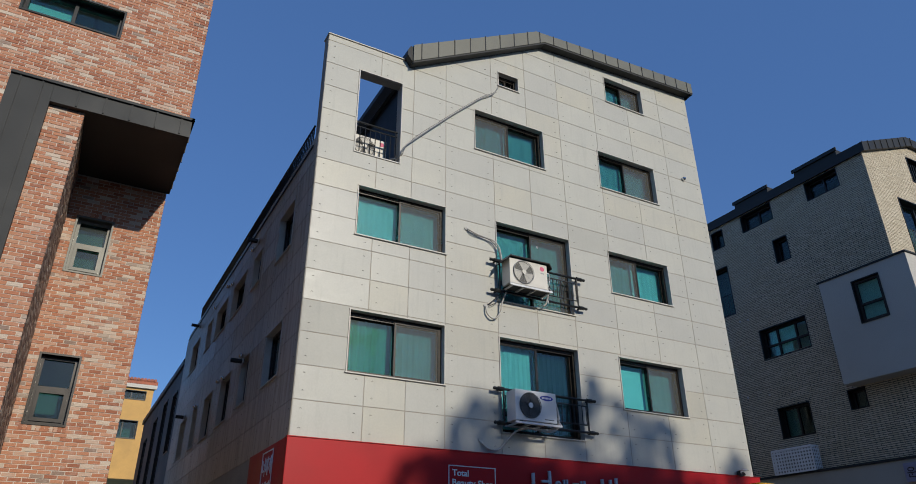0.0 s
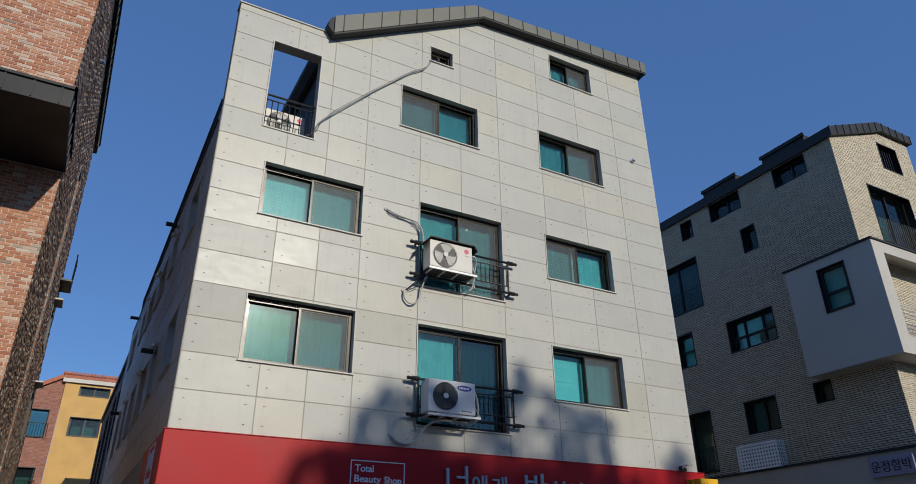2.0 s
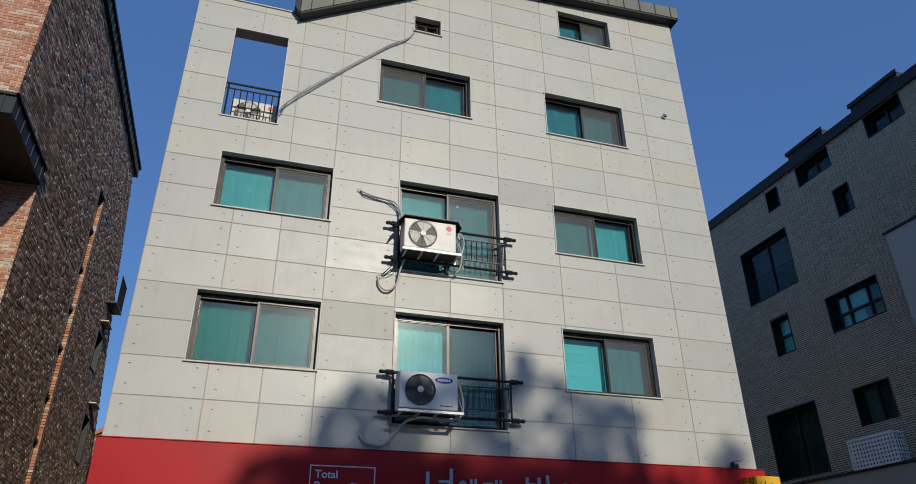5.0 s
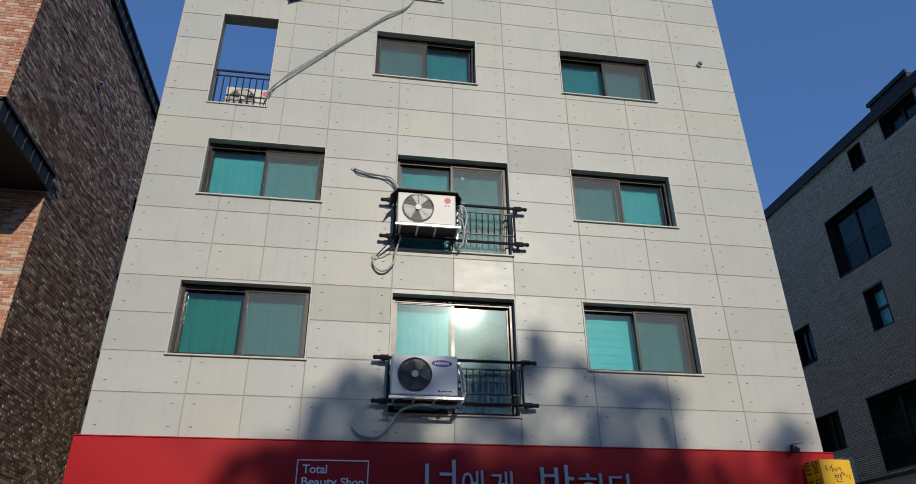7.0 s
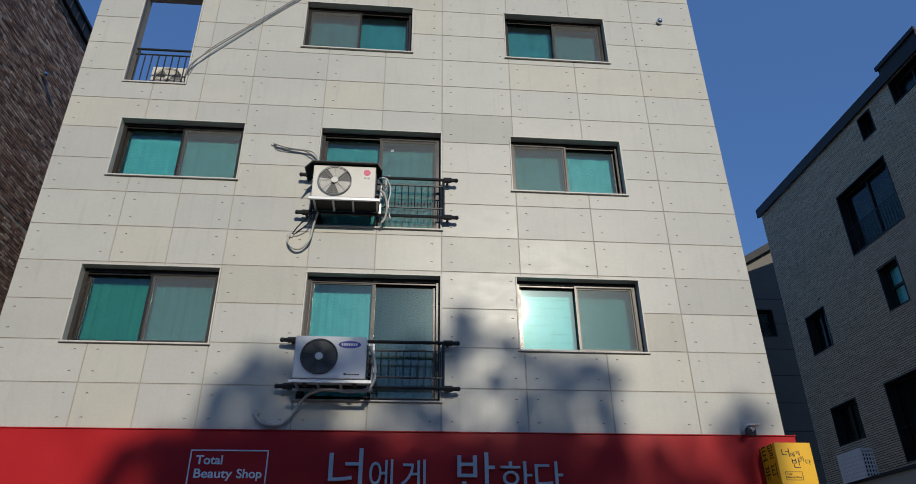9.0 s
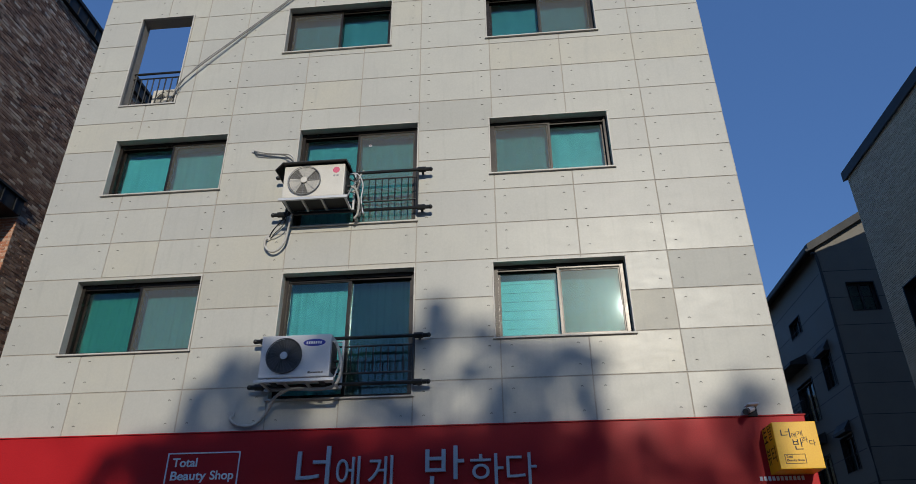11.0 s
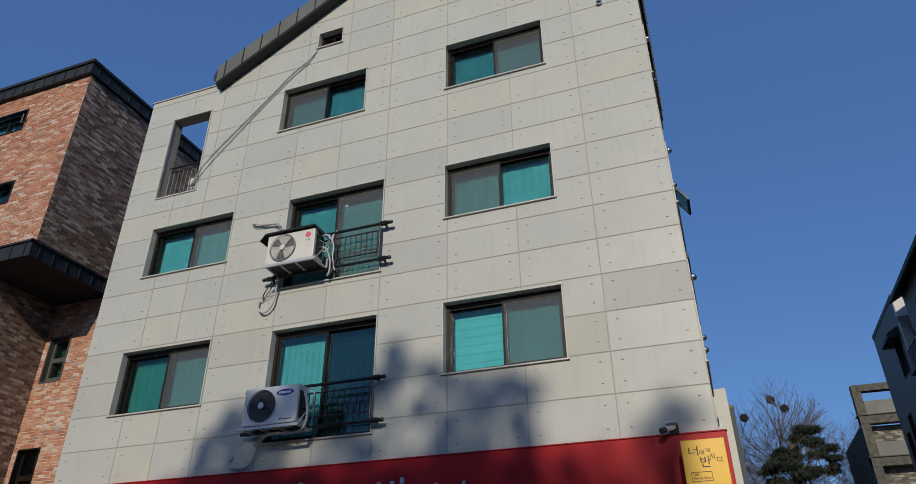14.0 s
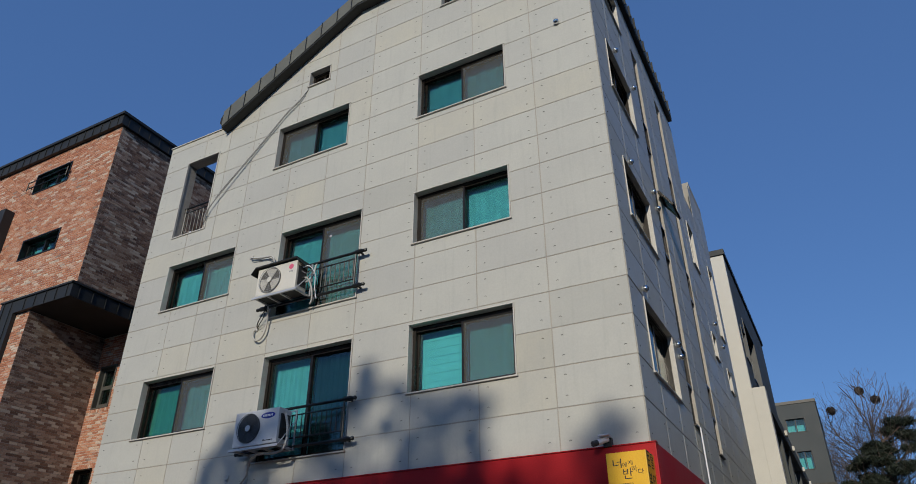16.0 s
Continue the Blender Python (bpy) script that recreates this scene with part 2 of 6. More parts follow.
M_BARK = painted("grey_bark", (0.105, 0.08, 0.065), 0.9, 0, 0.3, 6, 40, 0.6)
M_PINEBARK = painted("pine_bark", (0.14, 0.09, 0.065), 0.95, 0, 0.3, 6, 40, 0.6)
M_NEEDLE = painted("pine_needles", (0.018, 0.025, 0.013), 0.7, 0, 0.35, 2)
M_NEST = painted("twig_nest", (0.03, 0.021, 0.015), 0.95, 0, 0.3, 9)
M_PERF = painted("white_guard", (0.80, 0.80, 0.80), 0.55, 0, 0.06)
M_SIGNBOARD = painted("lilac_sign_board", (0.25, 0.25, 0.36), 0.5, 0, 0.08)
M_ASPHALT = painted("asphalt", (0.085, 0.077, 0.066), 0.9, 0, 0.25, 2, 120, 0.4)


# ---- building helpers ----
def box(bm, x0, x1, y0, y1, z0, z1, bevel=0.0):
    r = bmesh.ops.create_cube(bm, size=1.0, matrix=Matrix.Translation(((x0 + x1) / 2, (y0 + y1) / 2, (z0 + z1) / 2)) @ Matrix.Diagonal((abs(x1 - x0), abs(y1 - y0), abs(z1 - z0), 1)))
    if bevel > 0:
        edges = {e for v in r["verts"] for e in v.link_edges}
        bmesh.ops.bevel(bm, geom=list(edges), offset=bevel, segments=2, affect='EDGES', profile=0.6)
    return r["verts"]


def rod(bm, a, b, radius, sides=8, end=None):
    a, b = Vector(a), Vector(b)
    d = b - a
    m = Matrix.Translation((a + b) / 2) @ d.to_track_quat('Z', 'Y').to_matrix().to_4x4()
    bmesh.ops.create_cone(bm, cap_ends=True, segments=sides, radius1=radius, radius2=radius if end is None else end, depth=d.length, matrix=m)


def prism(bm, poly, y0, y1, inset=0.0):
    """A polygon in x and z, drawn out from y0 (front) to y1 (back), with a chamfered front edge."""
    c = Vector((sum(p[0] for p in poly) / len(poly), sum(p[1] for p in poly) / len(poly)))
    back = [bm.verts.new((x, y1, z)) for x, z in poly]
    if inset > 0:
        mid = [bm.verts.new((x, y0 + inset, z)) for x, z in poly]
        front = [bm.verts.new((x + (inset if c.x > x else -inset), y0, z + (inset if c.y > z else -inset))) for x, z in poly]
        rings = [front, mid, back]
    else:
        front = [bm.verts.new((x, y0, z)) for x, z in poly]
        rings = [front, back]
    n = len(poly)
    bm.faces.new(front)
    bm.faces.new(back[::-1])
    for a, b in zip(rings, rings[1:]):
        for i in range(n):
            bm.faces.new((a[i], b[i], b[(i + 1) % n], a[(i + 1) % n]))


def finish(bm, name, mat, smooth=False):
    bmesh.ops.recalc_face_normals(bm, faces=bm.faces)
    me = bpy.data.meshes.new(name)
    bm.to_mesh(me)
    bm.free()
    me.materials.append(mat)
    if smooth:
        for p in me.polygons:
            p.use_smooth = True
    return me


def part(name, bm, mat, parent=None, label="", smooth=False):
    ob = new(name, finish(bm, name, mat, smooth))
    ob.parent = parent
    return tagged(ob, label)


def thing(name, label, category, m=None, group="", kind=""):
    ob = new(name)
    ob.empty_display_size = 0.1
    if m is not None:
        ob.matrix_basis = m
    return tagged(ob, label, category, group, kind)


def rects_less(rect, holes):
    """The rectangle (x0, x1, z0, z1) less the holes, as rectangles."""
    todo = [rect]
    for h0, h1, g0, g1 in holes:
        nxt = []
        for x0, x1, z0, z1 in todo:
            a0, a1, b0, b1 = max(x0, h0), min(x1, h1), max(z0, g0), min(z1, g1)
            if a1 - a0 < 1e-4 or b1 - b0 < 1e-4:
                nxt.append((x0, x1, z0, z1))
                continue
            if b0 > z0 + 1e-4:
                nxt.append((x0, x1, z0, b0))
            if b1 < z1 - 1e-4:
                nxt.append((x0, x1, b1, z1))
            if a0 > x0 + 1e-4:
                nxt.append((x0, a0, b0, b1))
            if a1 < x1 - 1e-4:
                nxt.append((a1, x1, b0, b1))
        todo = nxt
    return todo


def cells_less(rect, holes):
    """The rectangle less the holes, cut along all the holes' edges, so that the cells share their corners."""
    x0, x1, z0, z1 = rect
    xs = sorted({x0, x1, *[v for h in holes for v in h[:2] if x0 < v < x1]})
    zs = sorted({z0, z1, *[v for h in holes for v in h[2:] if z0 < v < z1]})
    res = []
    for a, b in zip(xs, xs[1:]):
        for c, d in zip(zs, zs[1:]):
            mx, mz = (a + b) / 2, (c + d) / 2
            if not any(h[0] < mx < h[1] and h[2] < mz < h[3] for h in holes):
                res.append((a, b, c, d))
    return res


def clip(poly, a, b):
    """The part of a polygon that lies right of (below) the line from a to b."""
    def side(p):
        return (b[0] - a[0]) * (p[1] - a[1]) - (b[1] - a[1]) * (p[0] - a[0])
    res = []
    for p, q in zip(poly, poly[1:] + poly[:1]):
        sp, sq = side(p), side(q)
        if sp <= 0:
            res.append(p)
        if sp * sq < 0:
            k = sp / (sp - sq)
            res.append((p[0] + k * (q[0] - p[0]), p[1] + k * (q[1] - p[1])))
    return res


# Local frames of walls: x along the wall, -y out of it, z up.
def facing_front(x, y):
    return pose(x, y, 0)


def facing_left(x):
    return pose(x, 0, 0, 0, 0, -90)


def facing_right(x):
    return pose(x, 0, 0, 0, 0, 90)


def wall(name, label, m, polys, thick, mat, outer=0.0):
    """A wall of that thickness out of polygons in its plane."""
    bm = bmesh.new()
    for poly in polys:
        prism(bm, poly, outer, thick)
    bmesh.ops.remove_doubles(bm, verts=bm.verts, dist=1e-4)
    ob = new(name, finish(bm, name, mat))
    ob.matrix_basis = m
    return tagged(ob, label, "wall", kind="structure")


def rect_poly(r):
    x0, x1, z0, z1 = r
    return [(x0, z0), (x1, z0), (x1, z1), (x0, z1)]


PANEL_MESHES = {}


def shade_arc(bm, x, y, z, radius=0.017, thin=0.0055):
    """A dark half ring that draws the shadow under a screw hole's upper edge."""
    rows_ = []
    for i in range(7):
        a = math.pi * (0.02 + 0.96 * i / 6)
        t = thin * (0.45 + 0.55 * math.sin(a))
        rows_.append([bm.verts.new((x + (radius + t * math.cos(b)) * math.cos(a), y + t * math.sin(b), z + (radius + t * math.cos(b)) * math.sin(a))) for b in (0.0, 1.571, 3.142, 4.712)])
    for a, b in zip(rows_, rows_[1:]):
        for k in range(4):
            bm.faces.new((a[k], a[(k + 1) % 4], b[(k + 1) % 4], b[k]))


def inside(poly, x, z):
    hit = False
    for (ax, az), (bx, bz) in zip(poly, poly[1:] + poly[:1]):
        if (az > z) != (bz > z) and x < ax + (z - az) * (bx - ax) / (bz - az):
            hit = not hit
    return hit


def screw_places(cell, sides):
    """Where the screw holes of a whole board sit."""
    x0, x1, z0, z1 = cell
    xs = ([x0 + 0.155] if sides != "right" else []) + ([x1 - 0.155] if sides != "left" else [])
    return [(x, z0 + f * (z1 - z0)) for x in xs for f in (0.25, 0.76)]


def cut_cell(cell, holes):
    """The board of one cell round the openings: whole, a strip, or notched at a corner, as polygons."""
    hit = [h for h in holes if min(cell[1], h[1]) - max(cell[0], h[0]) > 1e-3 and min(cell[3], h[3]) - max(cell[2], h[2]) > 1e-3]
    if len(hit) != 1:
        return [rect_poly(r) for r in rects_less(cell, hit)]
    x0, x1, z0, z1 = cell
    h = hit[0]
    a0, a1, b0, b1 = max(x0, h[0]), min(x1, h[1]), max(z0, h[2]), min(z1, h[3])
    g = 0.014
    l, r, d, u = a0 - x0 > 0.03, x1 - a1 > 0.03, b0 - z0 > 0.03, z1 - b1 > 0.03
    if (l or r) and (d or u) and l != r and d != u:
        if r:
            return [[(x0, z0), (x1, z0), (x1, z1), (a1 + g, z1), (a1 + g, b0 - g), (x0, b0 - g)]] if d else [[(a1 + g, z0), (x1, z0), (x1, z1), (x0, z1), (x0, b1 + g), (a1 + g, b1 + g)]]
        return [[(x0, z0), (x1, z0), (x1, b0 - g), (a0 - g, b0 - g), (a0 - g, z1), (x0, z1)]] if d else [[(x0, z0), (a0 - g, z0), (a0 - g, b1 + g), (x1, b1 + g), (x1, z1), (x0, z1)]]
    if l and r and d != u:
        m = (x0 + x1) / 2
        return [p for c in ((x0, m, z0, z1), (m, x1, z0, z1)) for p in cut_cell(c, hit)]
    return [rect_poly(q) for q in rects_less(cell, hit)]


def clad(parent, cells, holes, limits=()):
    """Cement boards as pieces on a wall: each cell less the holes, below the limiting lines, with open joints between."""
    gap, d = 0.0095, 0.007
    for cell in cells:
        x0, x1, z0, z1 = cell
        sides = CAPS.get(x0, "both") if holes is HOLES else "both"
        mat = M_PANELDULL if holes is HOLES and (x0, z0) in WORN else M_PANELSTAINSHADE if holes is LW else M_PANEL
        for poly in cut_cell((x0 + gap, x1 - gap, z0 + gap, z1 - gap), holes):
            for a, b in limits if x1 > 5.33 else ():
                poly = clip(poly, a, b) if len(poly) > 2 else poly
            if len(poly) < 3 or max(p[1] for p in poly) - min(p[1] for p in poly) < 0.04 or max(p[0] for p in poly) - min(p[0] for p in poly) < 0.04:
                continue
            ox, oz = poly[0]
            caps = [(x - ox, z - oz) for x, z in screw_places(cell, sides) if all(inside(poly, x + i, z + j) for i, j in ((-0.03, 0), (0.03, 0), (0, -0.03), (0, 0.03)))] if z1 - z0 > 0.3 else []
            local = [(x - ox, z - oz) for x, z in poly]
            key = (mat.name,) + tuple(round(v, 3) for p in local + caps for v in p)
            if key not in PANEL_MESHES:
                bm = bmesh.new()
                prism(bm, local, -d, 0.002, 0.003 if len(local) == 4 and not limits else 0.0)
                k = len(bm.faces)
                for x, z in caps:
                    shade_arc(bm, x, -d - 0.001, z)
                for i, f in enumerate(bm.faces):
                    f.material_index = 0 if i < k else 1
                me = finish(bm, "panel", mat)
                me.materials.append(M_BOLTSHADE)
                PANEL_MESHES[key] = me
            ob = new("panel", PANEL_MESHES[key])
            ob.location = (ox, 0, oz)
            ob.parent = parent


def bricks(name, parent, area, holes, mat, length, height, joint, proud, single=None, limits=(), rough=0.003):
    """Running-bond bricks on a wall: joined as one part, but for those within the stretch named single, which are pieces of their own."""
    rng = random.Random(name)
    x0, x1, z0, z1 = area
    verts, faces, row = [], [], 0
    shared = None
    count = 0
    z = z0
    while z + height <= z1 + 0.01:
        x = x0 - (length + joint) * (0.5 if row % 2 else 0.0) - rng.uniform(0, 0.01)
        while x < x1:
            a, b = max(x, x0), min(x + length, x1)
            spans = [(a, b)]
            for h0, h1, g0, g1 in holes:
                if g0 < z + height * 0.6 and g1 > z + height * 0.4:
                    spans = [s for p, q in spans for s in ((p, min(q, h0)), (max(p, h1), q)) if s[1] - s[0] > 0.015]
            for p, q in spans:
                if q - p < 0.02:
                    continue
                if limits and any((B[0] - A[0]) * (z + height - A[1]) - (B[1] - A[1]) * ((p + q) / 2 - A[0]) > 0 for A, B in limits):
                    continue
                d = proud + rng.uniform(-0.7, 1.0) * rough
                if single and q - p > length - 0.012 and single[0] < p < single[1] and single[2] < z < single[3] and count < 290:
                    if shared is None:
                        bm = bmesh.new()
                        prism(bm, rect_poly((0, length, 0, height)), -proud, 0.004, 0.003)
                        shared = finish(bm, "brick", mat)
                    ob = new("brick", shared)
                    ob.parent = parent
                    ob.location = (p, -rng.uniform(-0.001, 0.003), z)
                    count += 1
                    continue
                k = len(verts)
                e = rng.uniform(-0.002, 0.002)
                verts += [(p, -d, z + e), (q, -d, z + e), (q, -d, z + height + e), (p, -d, z + height + e), (p, 0, z + e), (q, 0, z + e), (q, 0, z + height + e), (p, 0, z + height + e)]
                faces += [(k, k + 1, k + 2, k + 3), (k + 4, k + 5, k + 1, k), (k + 3, k + 2, k + 6, k + 7), (k + 4, k, k + 3, k + 7), (k + 1, k + 5, k + 6, k + 2)]
            x += length + joint
        z += height + joint
        row += 1
    me = bpy.data.meshes.new(name)
    me.from_pydata(verts, [], faces)
    me.materials.append(mat)
    ob = new(name, me)
    ob.parent = parent
    return tagged(ob, kind="stuff")


WINDOWS = [0]


def curtain(x0, x1, z0, z1, y, m, label, mat=None, folds=9, amp=0.009):
    """A hanging cloth with soft folds."""
    bm = bmesh.new()
    n = max(24, int((x1 - x0) * 60))
    rng = random.Random(round(x0 * 100 + z0 * 7))
    ph, ph2 = rng.uniform(0, 6), rng.uniform(0, 6)
    grid = []
    for j in range(7):
        f = j / 6
        row = []
        for i in range(n + 1):
            u = i / n
            yy = y + amp * (math.sin(u * folds * 6.28 + ph) + 0.5 * math.sin(u * folds * 2.3 * 6.28 + ph2)) * (0.5 + 0.5 * (1 - f))
            row.append(bm.verts.new((x0 + u * (x1 - x0), yy, z0 + f * (z1 - z0) + 0.028 * abs(math.sin(u * folds * 3.14 + ph)) * (1 if j == 6 else 0))))
        grid.append(row)
    for a, b in zip(grid, grid[1:]):
        for i in range(n):
            bm.faces.new((a[i], a[i + 1], b[i + 1], b[i]))
    bmesh.ops.solidify(bm, geom=bm.faces[:], thickness=0.003)
    ob = new("curtain", finish(bm, "curtain", mat or M_CURTAIN, True))
    ob.matrix_basis = m
    return tagged(ob, label, "curtain", "curtains behind the windows")


def ring(bm, x0, x1, z0, z1, w, y0, y1):
    """A rectangular frame in one piece."""
    outer = [(x0, z0), (x1, z0), (x1, z1), (x0, z1)]
    inner = [(x0 + w, z0 + w), (x1 - w, z0 + w), (x1 - w, z1 - w), (x0 + w, z1 - w)]
    a, b, c, d = [[bm.verts.new((x, y, z)) for x, z in loop] for loop, y in ((outer, y0), (inner, y0), (outer, y1), (inner, y1))]
    for i in range(4):
        k = (i + 1) % 4
        bm.faces.new((a[i], a[k], b[k], b[i]))
        bm.faces.new((c[k], c[i], d[i], d[k]))
        bm.faces.new((a[k], a[i], c[i], c[k]))
        bm.faces.new((b[i], b[k], d[k], d[i]))


def sliding_window(m, hole, screen="right", recess=0.115, pane=None, label="dark bronze sliding window with teal glass"):
    """Two sashes on their tracks in a deep frame, an insect screen on one half, pale metal reveals and a thin sill."""
    x0, x1, z0, z1 = hole
    WINDOWS[0] += 1
    win = thing("window_%d" % WINDOWS[0], label, "window", m, "windows of the cement-clad block", "structure")
    for xa, xb in ((x0 - 0.012, x0 + 0.008), (x1 - 0.008, x1 + 0.012)):
        bm = bmesh.new()
        box(bm, xa, xb, -0.024, recess + 0.02, z0 - 0.006, z1 + 0.004)
        part("reveal", bm, M_TRIM, win, "pale grey metal reveal")
    bm = bmesh.new()
    box(bm, x0 - 0.016, x1 + 0.016, -0.028, recess + 0.02, z1 - 0.006, z1 + 0.014)
    part("head_trim", bm, M_TRIM, win)
    bm = bmesh.new()
    box(bm, x0 - 0.03, x1 + 0.03, -0.045, recess + 0.02, z0 - 0.028, z0 - 0.006)
    part("window_sill", bm, M_TRIM, win, "thin pale metal sill")
    bm = bmesh.new()
    a0, a1, b0, b1 = x0 + 0.009, x1 - 0.009, z0 + 0.002, z1 - 0.010
    ring(bm, a0, a1, b0, b1, 0.056, recess, recess + 0.13)
    part("window_frame", bm, M_FRAME, win)
    for yy in (recess + 0.03, recess + 0.075):
        bm = bmesh.new()
        box(bm, a0 + 0.057, a1 - 0.057, yy - 0.006, yy + 0.002, b1 - 0.085, b1 - 0.057)
        part("track", bm, M_FRAME, win)
    mid = (x0 + x1) / 2
    for i, (s0, s1) in enumerate(((a0 + 0.04, mid + 0.026), (mid - 0.026, a1 - 0.04))):
        yy = recess + (0.08 if (i == 0) == (screen == "right") else 0.036)
        bm = bmesh.new()
        ring(bm, s0, s1, b0 + 0.034, b1 - 0.05, 0.052, yy, yy + 0.035)
        sash = part("sash", bm, M_FRAME, win)
        bm = bmesh.new()
        box(bm, s0 + 0.045, s1 - 0.045, yy + 0.012, yy + 0.02, b0 + 0.08, b1 - 0.095)
        part("pane", bm, pane or M_GLASS, sash)
        if (i == 1) == (screen == "right") and screen:
            bm = bmesh.new()
            ring(bm, s0 - 0.004, s1 + 0.004, b0 + 0.03, b1 - 0.045, 0.034, recess + 0.004, recess + 0.022)
            frame_ = part("screen_frame", bm, M_FRAME, win, "dark frame of the insect screen")
            bm = bmesh.new()
            box(bm, s0 + 0.026, s1 - 0.026, recess + 0.012, recess + 0.014, b0 + 0.06, b1 - 0.075)
            part("insect_screen", bm, M_SCREEN, frame_, "grey insect screen")
    return win


def slat_blind(x0, x1, z0, z1, y, m, label):
    """A drawn blind of broad level bands."""
    bl = thing("window_blind", label, "blind", m)
    n = round((z1 - z0) / 0.14)
    for i in range(n):
        bm = bmesh.new()
        z = z0 + (z1 - z0) * i / n
        prism(bm, [(y - 0.002, z), (y + 0.004, z + 0.15), (y + 0.007, z + 0.15), (y + 0.001, z)], x0, x1)
        ob = part("slat", bm, M_CURTAINMID, bl)
        ob.matrix_basis = Matrix(((0, 1, 0, 0), (1, 0, 0, 0), (0, 0, 1, 0), (0, 0, 0, 1)))
    return bl


def house_window(house, m, hole, bars=(), uprights=(), pane=None, width=0.06, recess=0.14, mat=None):
    """A dark window of a house, as a part of it: frame, surround, bars, one pane."""
    x0, x1, z0, z1 = hole
    mat = mat or M_BLACK
    bm = bmesh.new()
    ring(bm, x0 + 0.002, x1 - 0.002, z0 + 0.002, z1 - 0.002, width, recess, recess + 0.1)
    win = part("window", bm, mat, house)
    win.matrix_basis = m
    bm = bmesh.new()
    ring(bm, x0 - 0.03, x1 + 0.03, z0 - 0.03, z1 + 0.03, 0.034, -0.03, recess)
    part("surround", bm, mat, win)
    for f in bars:
        bm = bmesh.new()
        z = z0 + f * (z1 - z0)
        box(bm, x0 + width, x1 - width, recess - 0.01, recess + 0.09, z - 0.035, z + 0.035)
        part("transom", bm, mat, win)
    for f in uprights:
        bm = bmesh.new()
        x = x0 + f * (x1 - x0)
        box(bm, x - 0.03, x + 0.03, recess - 0.01, recess + 0.09, z0 + width, z1 - width)
        part("mullion", bm, mat, win)
    bm = bmesh.new()
    box(bm, x0 + width * 0.8, x1 - width * 0.8, recess + 0.045, recess + 0.053, z0 + width * 0.8, z1 - width * 0.8)
    part("pane", bm, pane or M_GLASSDARK, win)
    return win


def tube(bm, pts, radius, sides=7, steps=6):
    """A round hose through the points, along a smooth curve."""
    p = [Vector(q) for q in pts]
    p = [p[0] * 2 - p[1]] + p + [p[-1] * 2 - p[-2]]
    line = []
    for i in range(1, len(p) - 2):
        for k in range(steps):
            t = k / steps
            line.append(0.5 * (2 * p[i] + (p[i + 1] - p[i - 1]) * t + (2 * p[i - 1] - 5 * p[i] + 4 * p[i + 1] - p[i + 2]) * t * t + (3 * p[i] - p[i - 1] - 3 * p[i + 1] + p[i + 2]) * t ** 3))
    line.append(p[-2])
    rings = []
    for i, c in enumerate(line):
        d = (line[min(i + 1, len(line) - 1)] - line[max(i - 1, 0)]).normalized()
        q = d.to_track_quat('Z', 'Y')
        rings.append([bm.verts.new(c + q @ Vector((radius * math.cos(a), radius * math.sin(a), 0))) for a in [6.2832 * k / sides for k in range(sides)]])
    for a, b in zip(rings, rings[1:]):
        for k in range(sides):
            bm.faces.new((a[k], a[(k + 1) % sides], b[(k + 1) % sides], b[k]))
    bm.faces.new(rings[0][::-1])
    bm.faces.new(rings[-1])


def hoop(bm, c, radius, thin, seg=28, sides=5):
    """A wire ring in the x-z plane."""
    rows_ = []
    for i in range(seg):
        a = 6.28319 * i / seg
        rows_.append([bm.verts.new((c[0] + (radius + thin * math.cos(b)) * math.cos(a), c[1] + thin * math.sin(b), c[2] + (radius + thin * math.cos(b)) * math.sin(a))) for b in [6.28319 * k / sides for k in range(sides)]])
    for i in range(seg):
        a, b = rows_[i], rows_[(i + 1) % seg]
        for k in range(sides):
            bm.faces.new((a[k], a[(k + 1) % sides], b[(k + 1) % sides], b[k]))


def disc(bm, c, rx, rz, y0, y1, seg=24):
    """A short round or oval block that faces the front."""
    prism(bm, [(c[0] + rx * math.cos(6.28319 * i / seg), c[1] + rz * math.sin(6.28319 * i / seg)) for i in range(seg)], y0, y1)


def ball(bm, c, r, seg=10):
    bmesh.ops.create_uvsphere(bm, u_segments=seg, v_segments=max(5, seg // 2), radius=r, matrix=Matrix.Translation(c))


def words(text, x0, x1, z0, z1, y, mat, parent, depth=0.004, name="letters", label="", bold=0.0):
    """Raised or printed writing that fills the rectangle and faces the front."""
    cu = bpy.data.curves.new("text", 'FONT')
    cu.body, cu.extrude, cu.offset = text, depth, bold
    tmp = new("text", cu)
    dg = bpy.context.evaluated_depsgraph_get()
    me = bpy.data.meshes.new_from_object(tmp.evaluated_get(dg))
    bpy.data.objects.remove(tmp)
    co = np.zeros(len(me.vertices) * 3)
    me.vertices.foreach_get("co", co)
    co = co.reshape(-1, 3)
    lo, hi = co.min(0), co.max(0)
    res = np.empty_like(co)
    res[:, 0] = x0 + (co[:, 0] - lo[0]) / max(hi[0] - lo[0], 1e-6) * (x1 - x0)
    res[:, 2] = z0 + (co[:, 1] - lo[1]) / max(hi[1] - lo[1], 1e-6) * (z1 - z0)
    res[:, 1] = y - (co[:, 2] - lo[2])
    me.vertices.foreach_set("co", res.ravel())
    me.name = name
    me.materials.clear()
    me.materials.append(mat)
    ob = new(name, me)
    ob.parent = parent
    return tagged(ob, label)


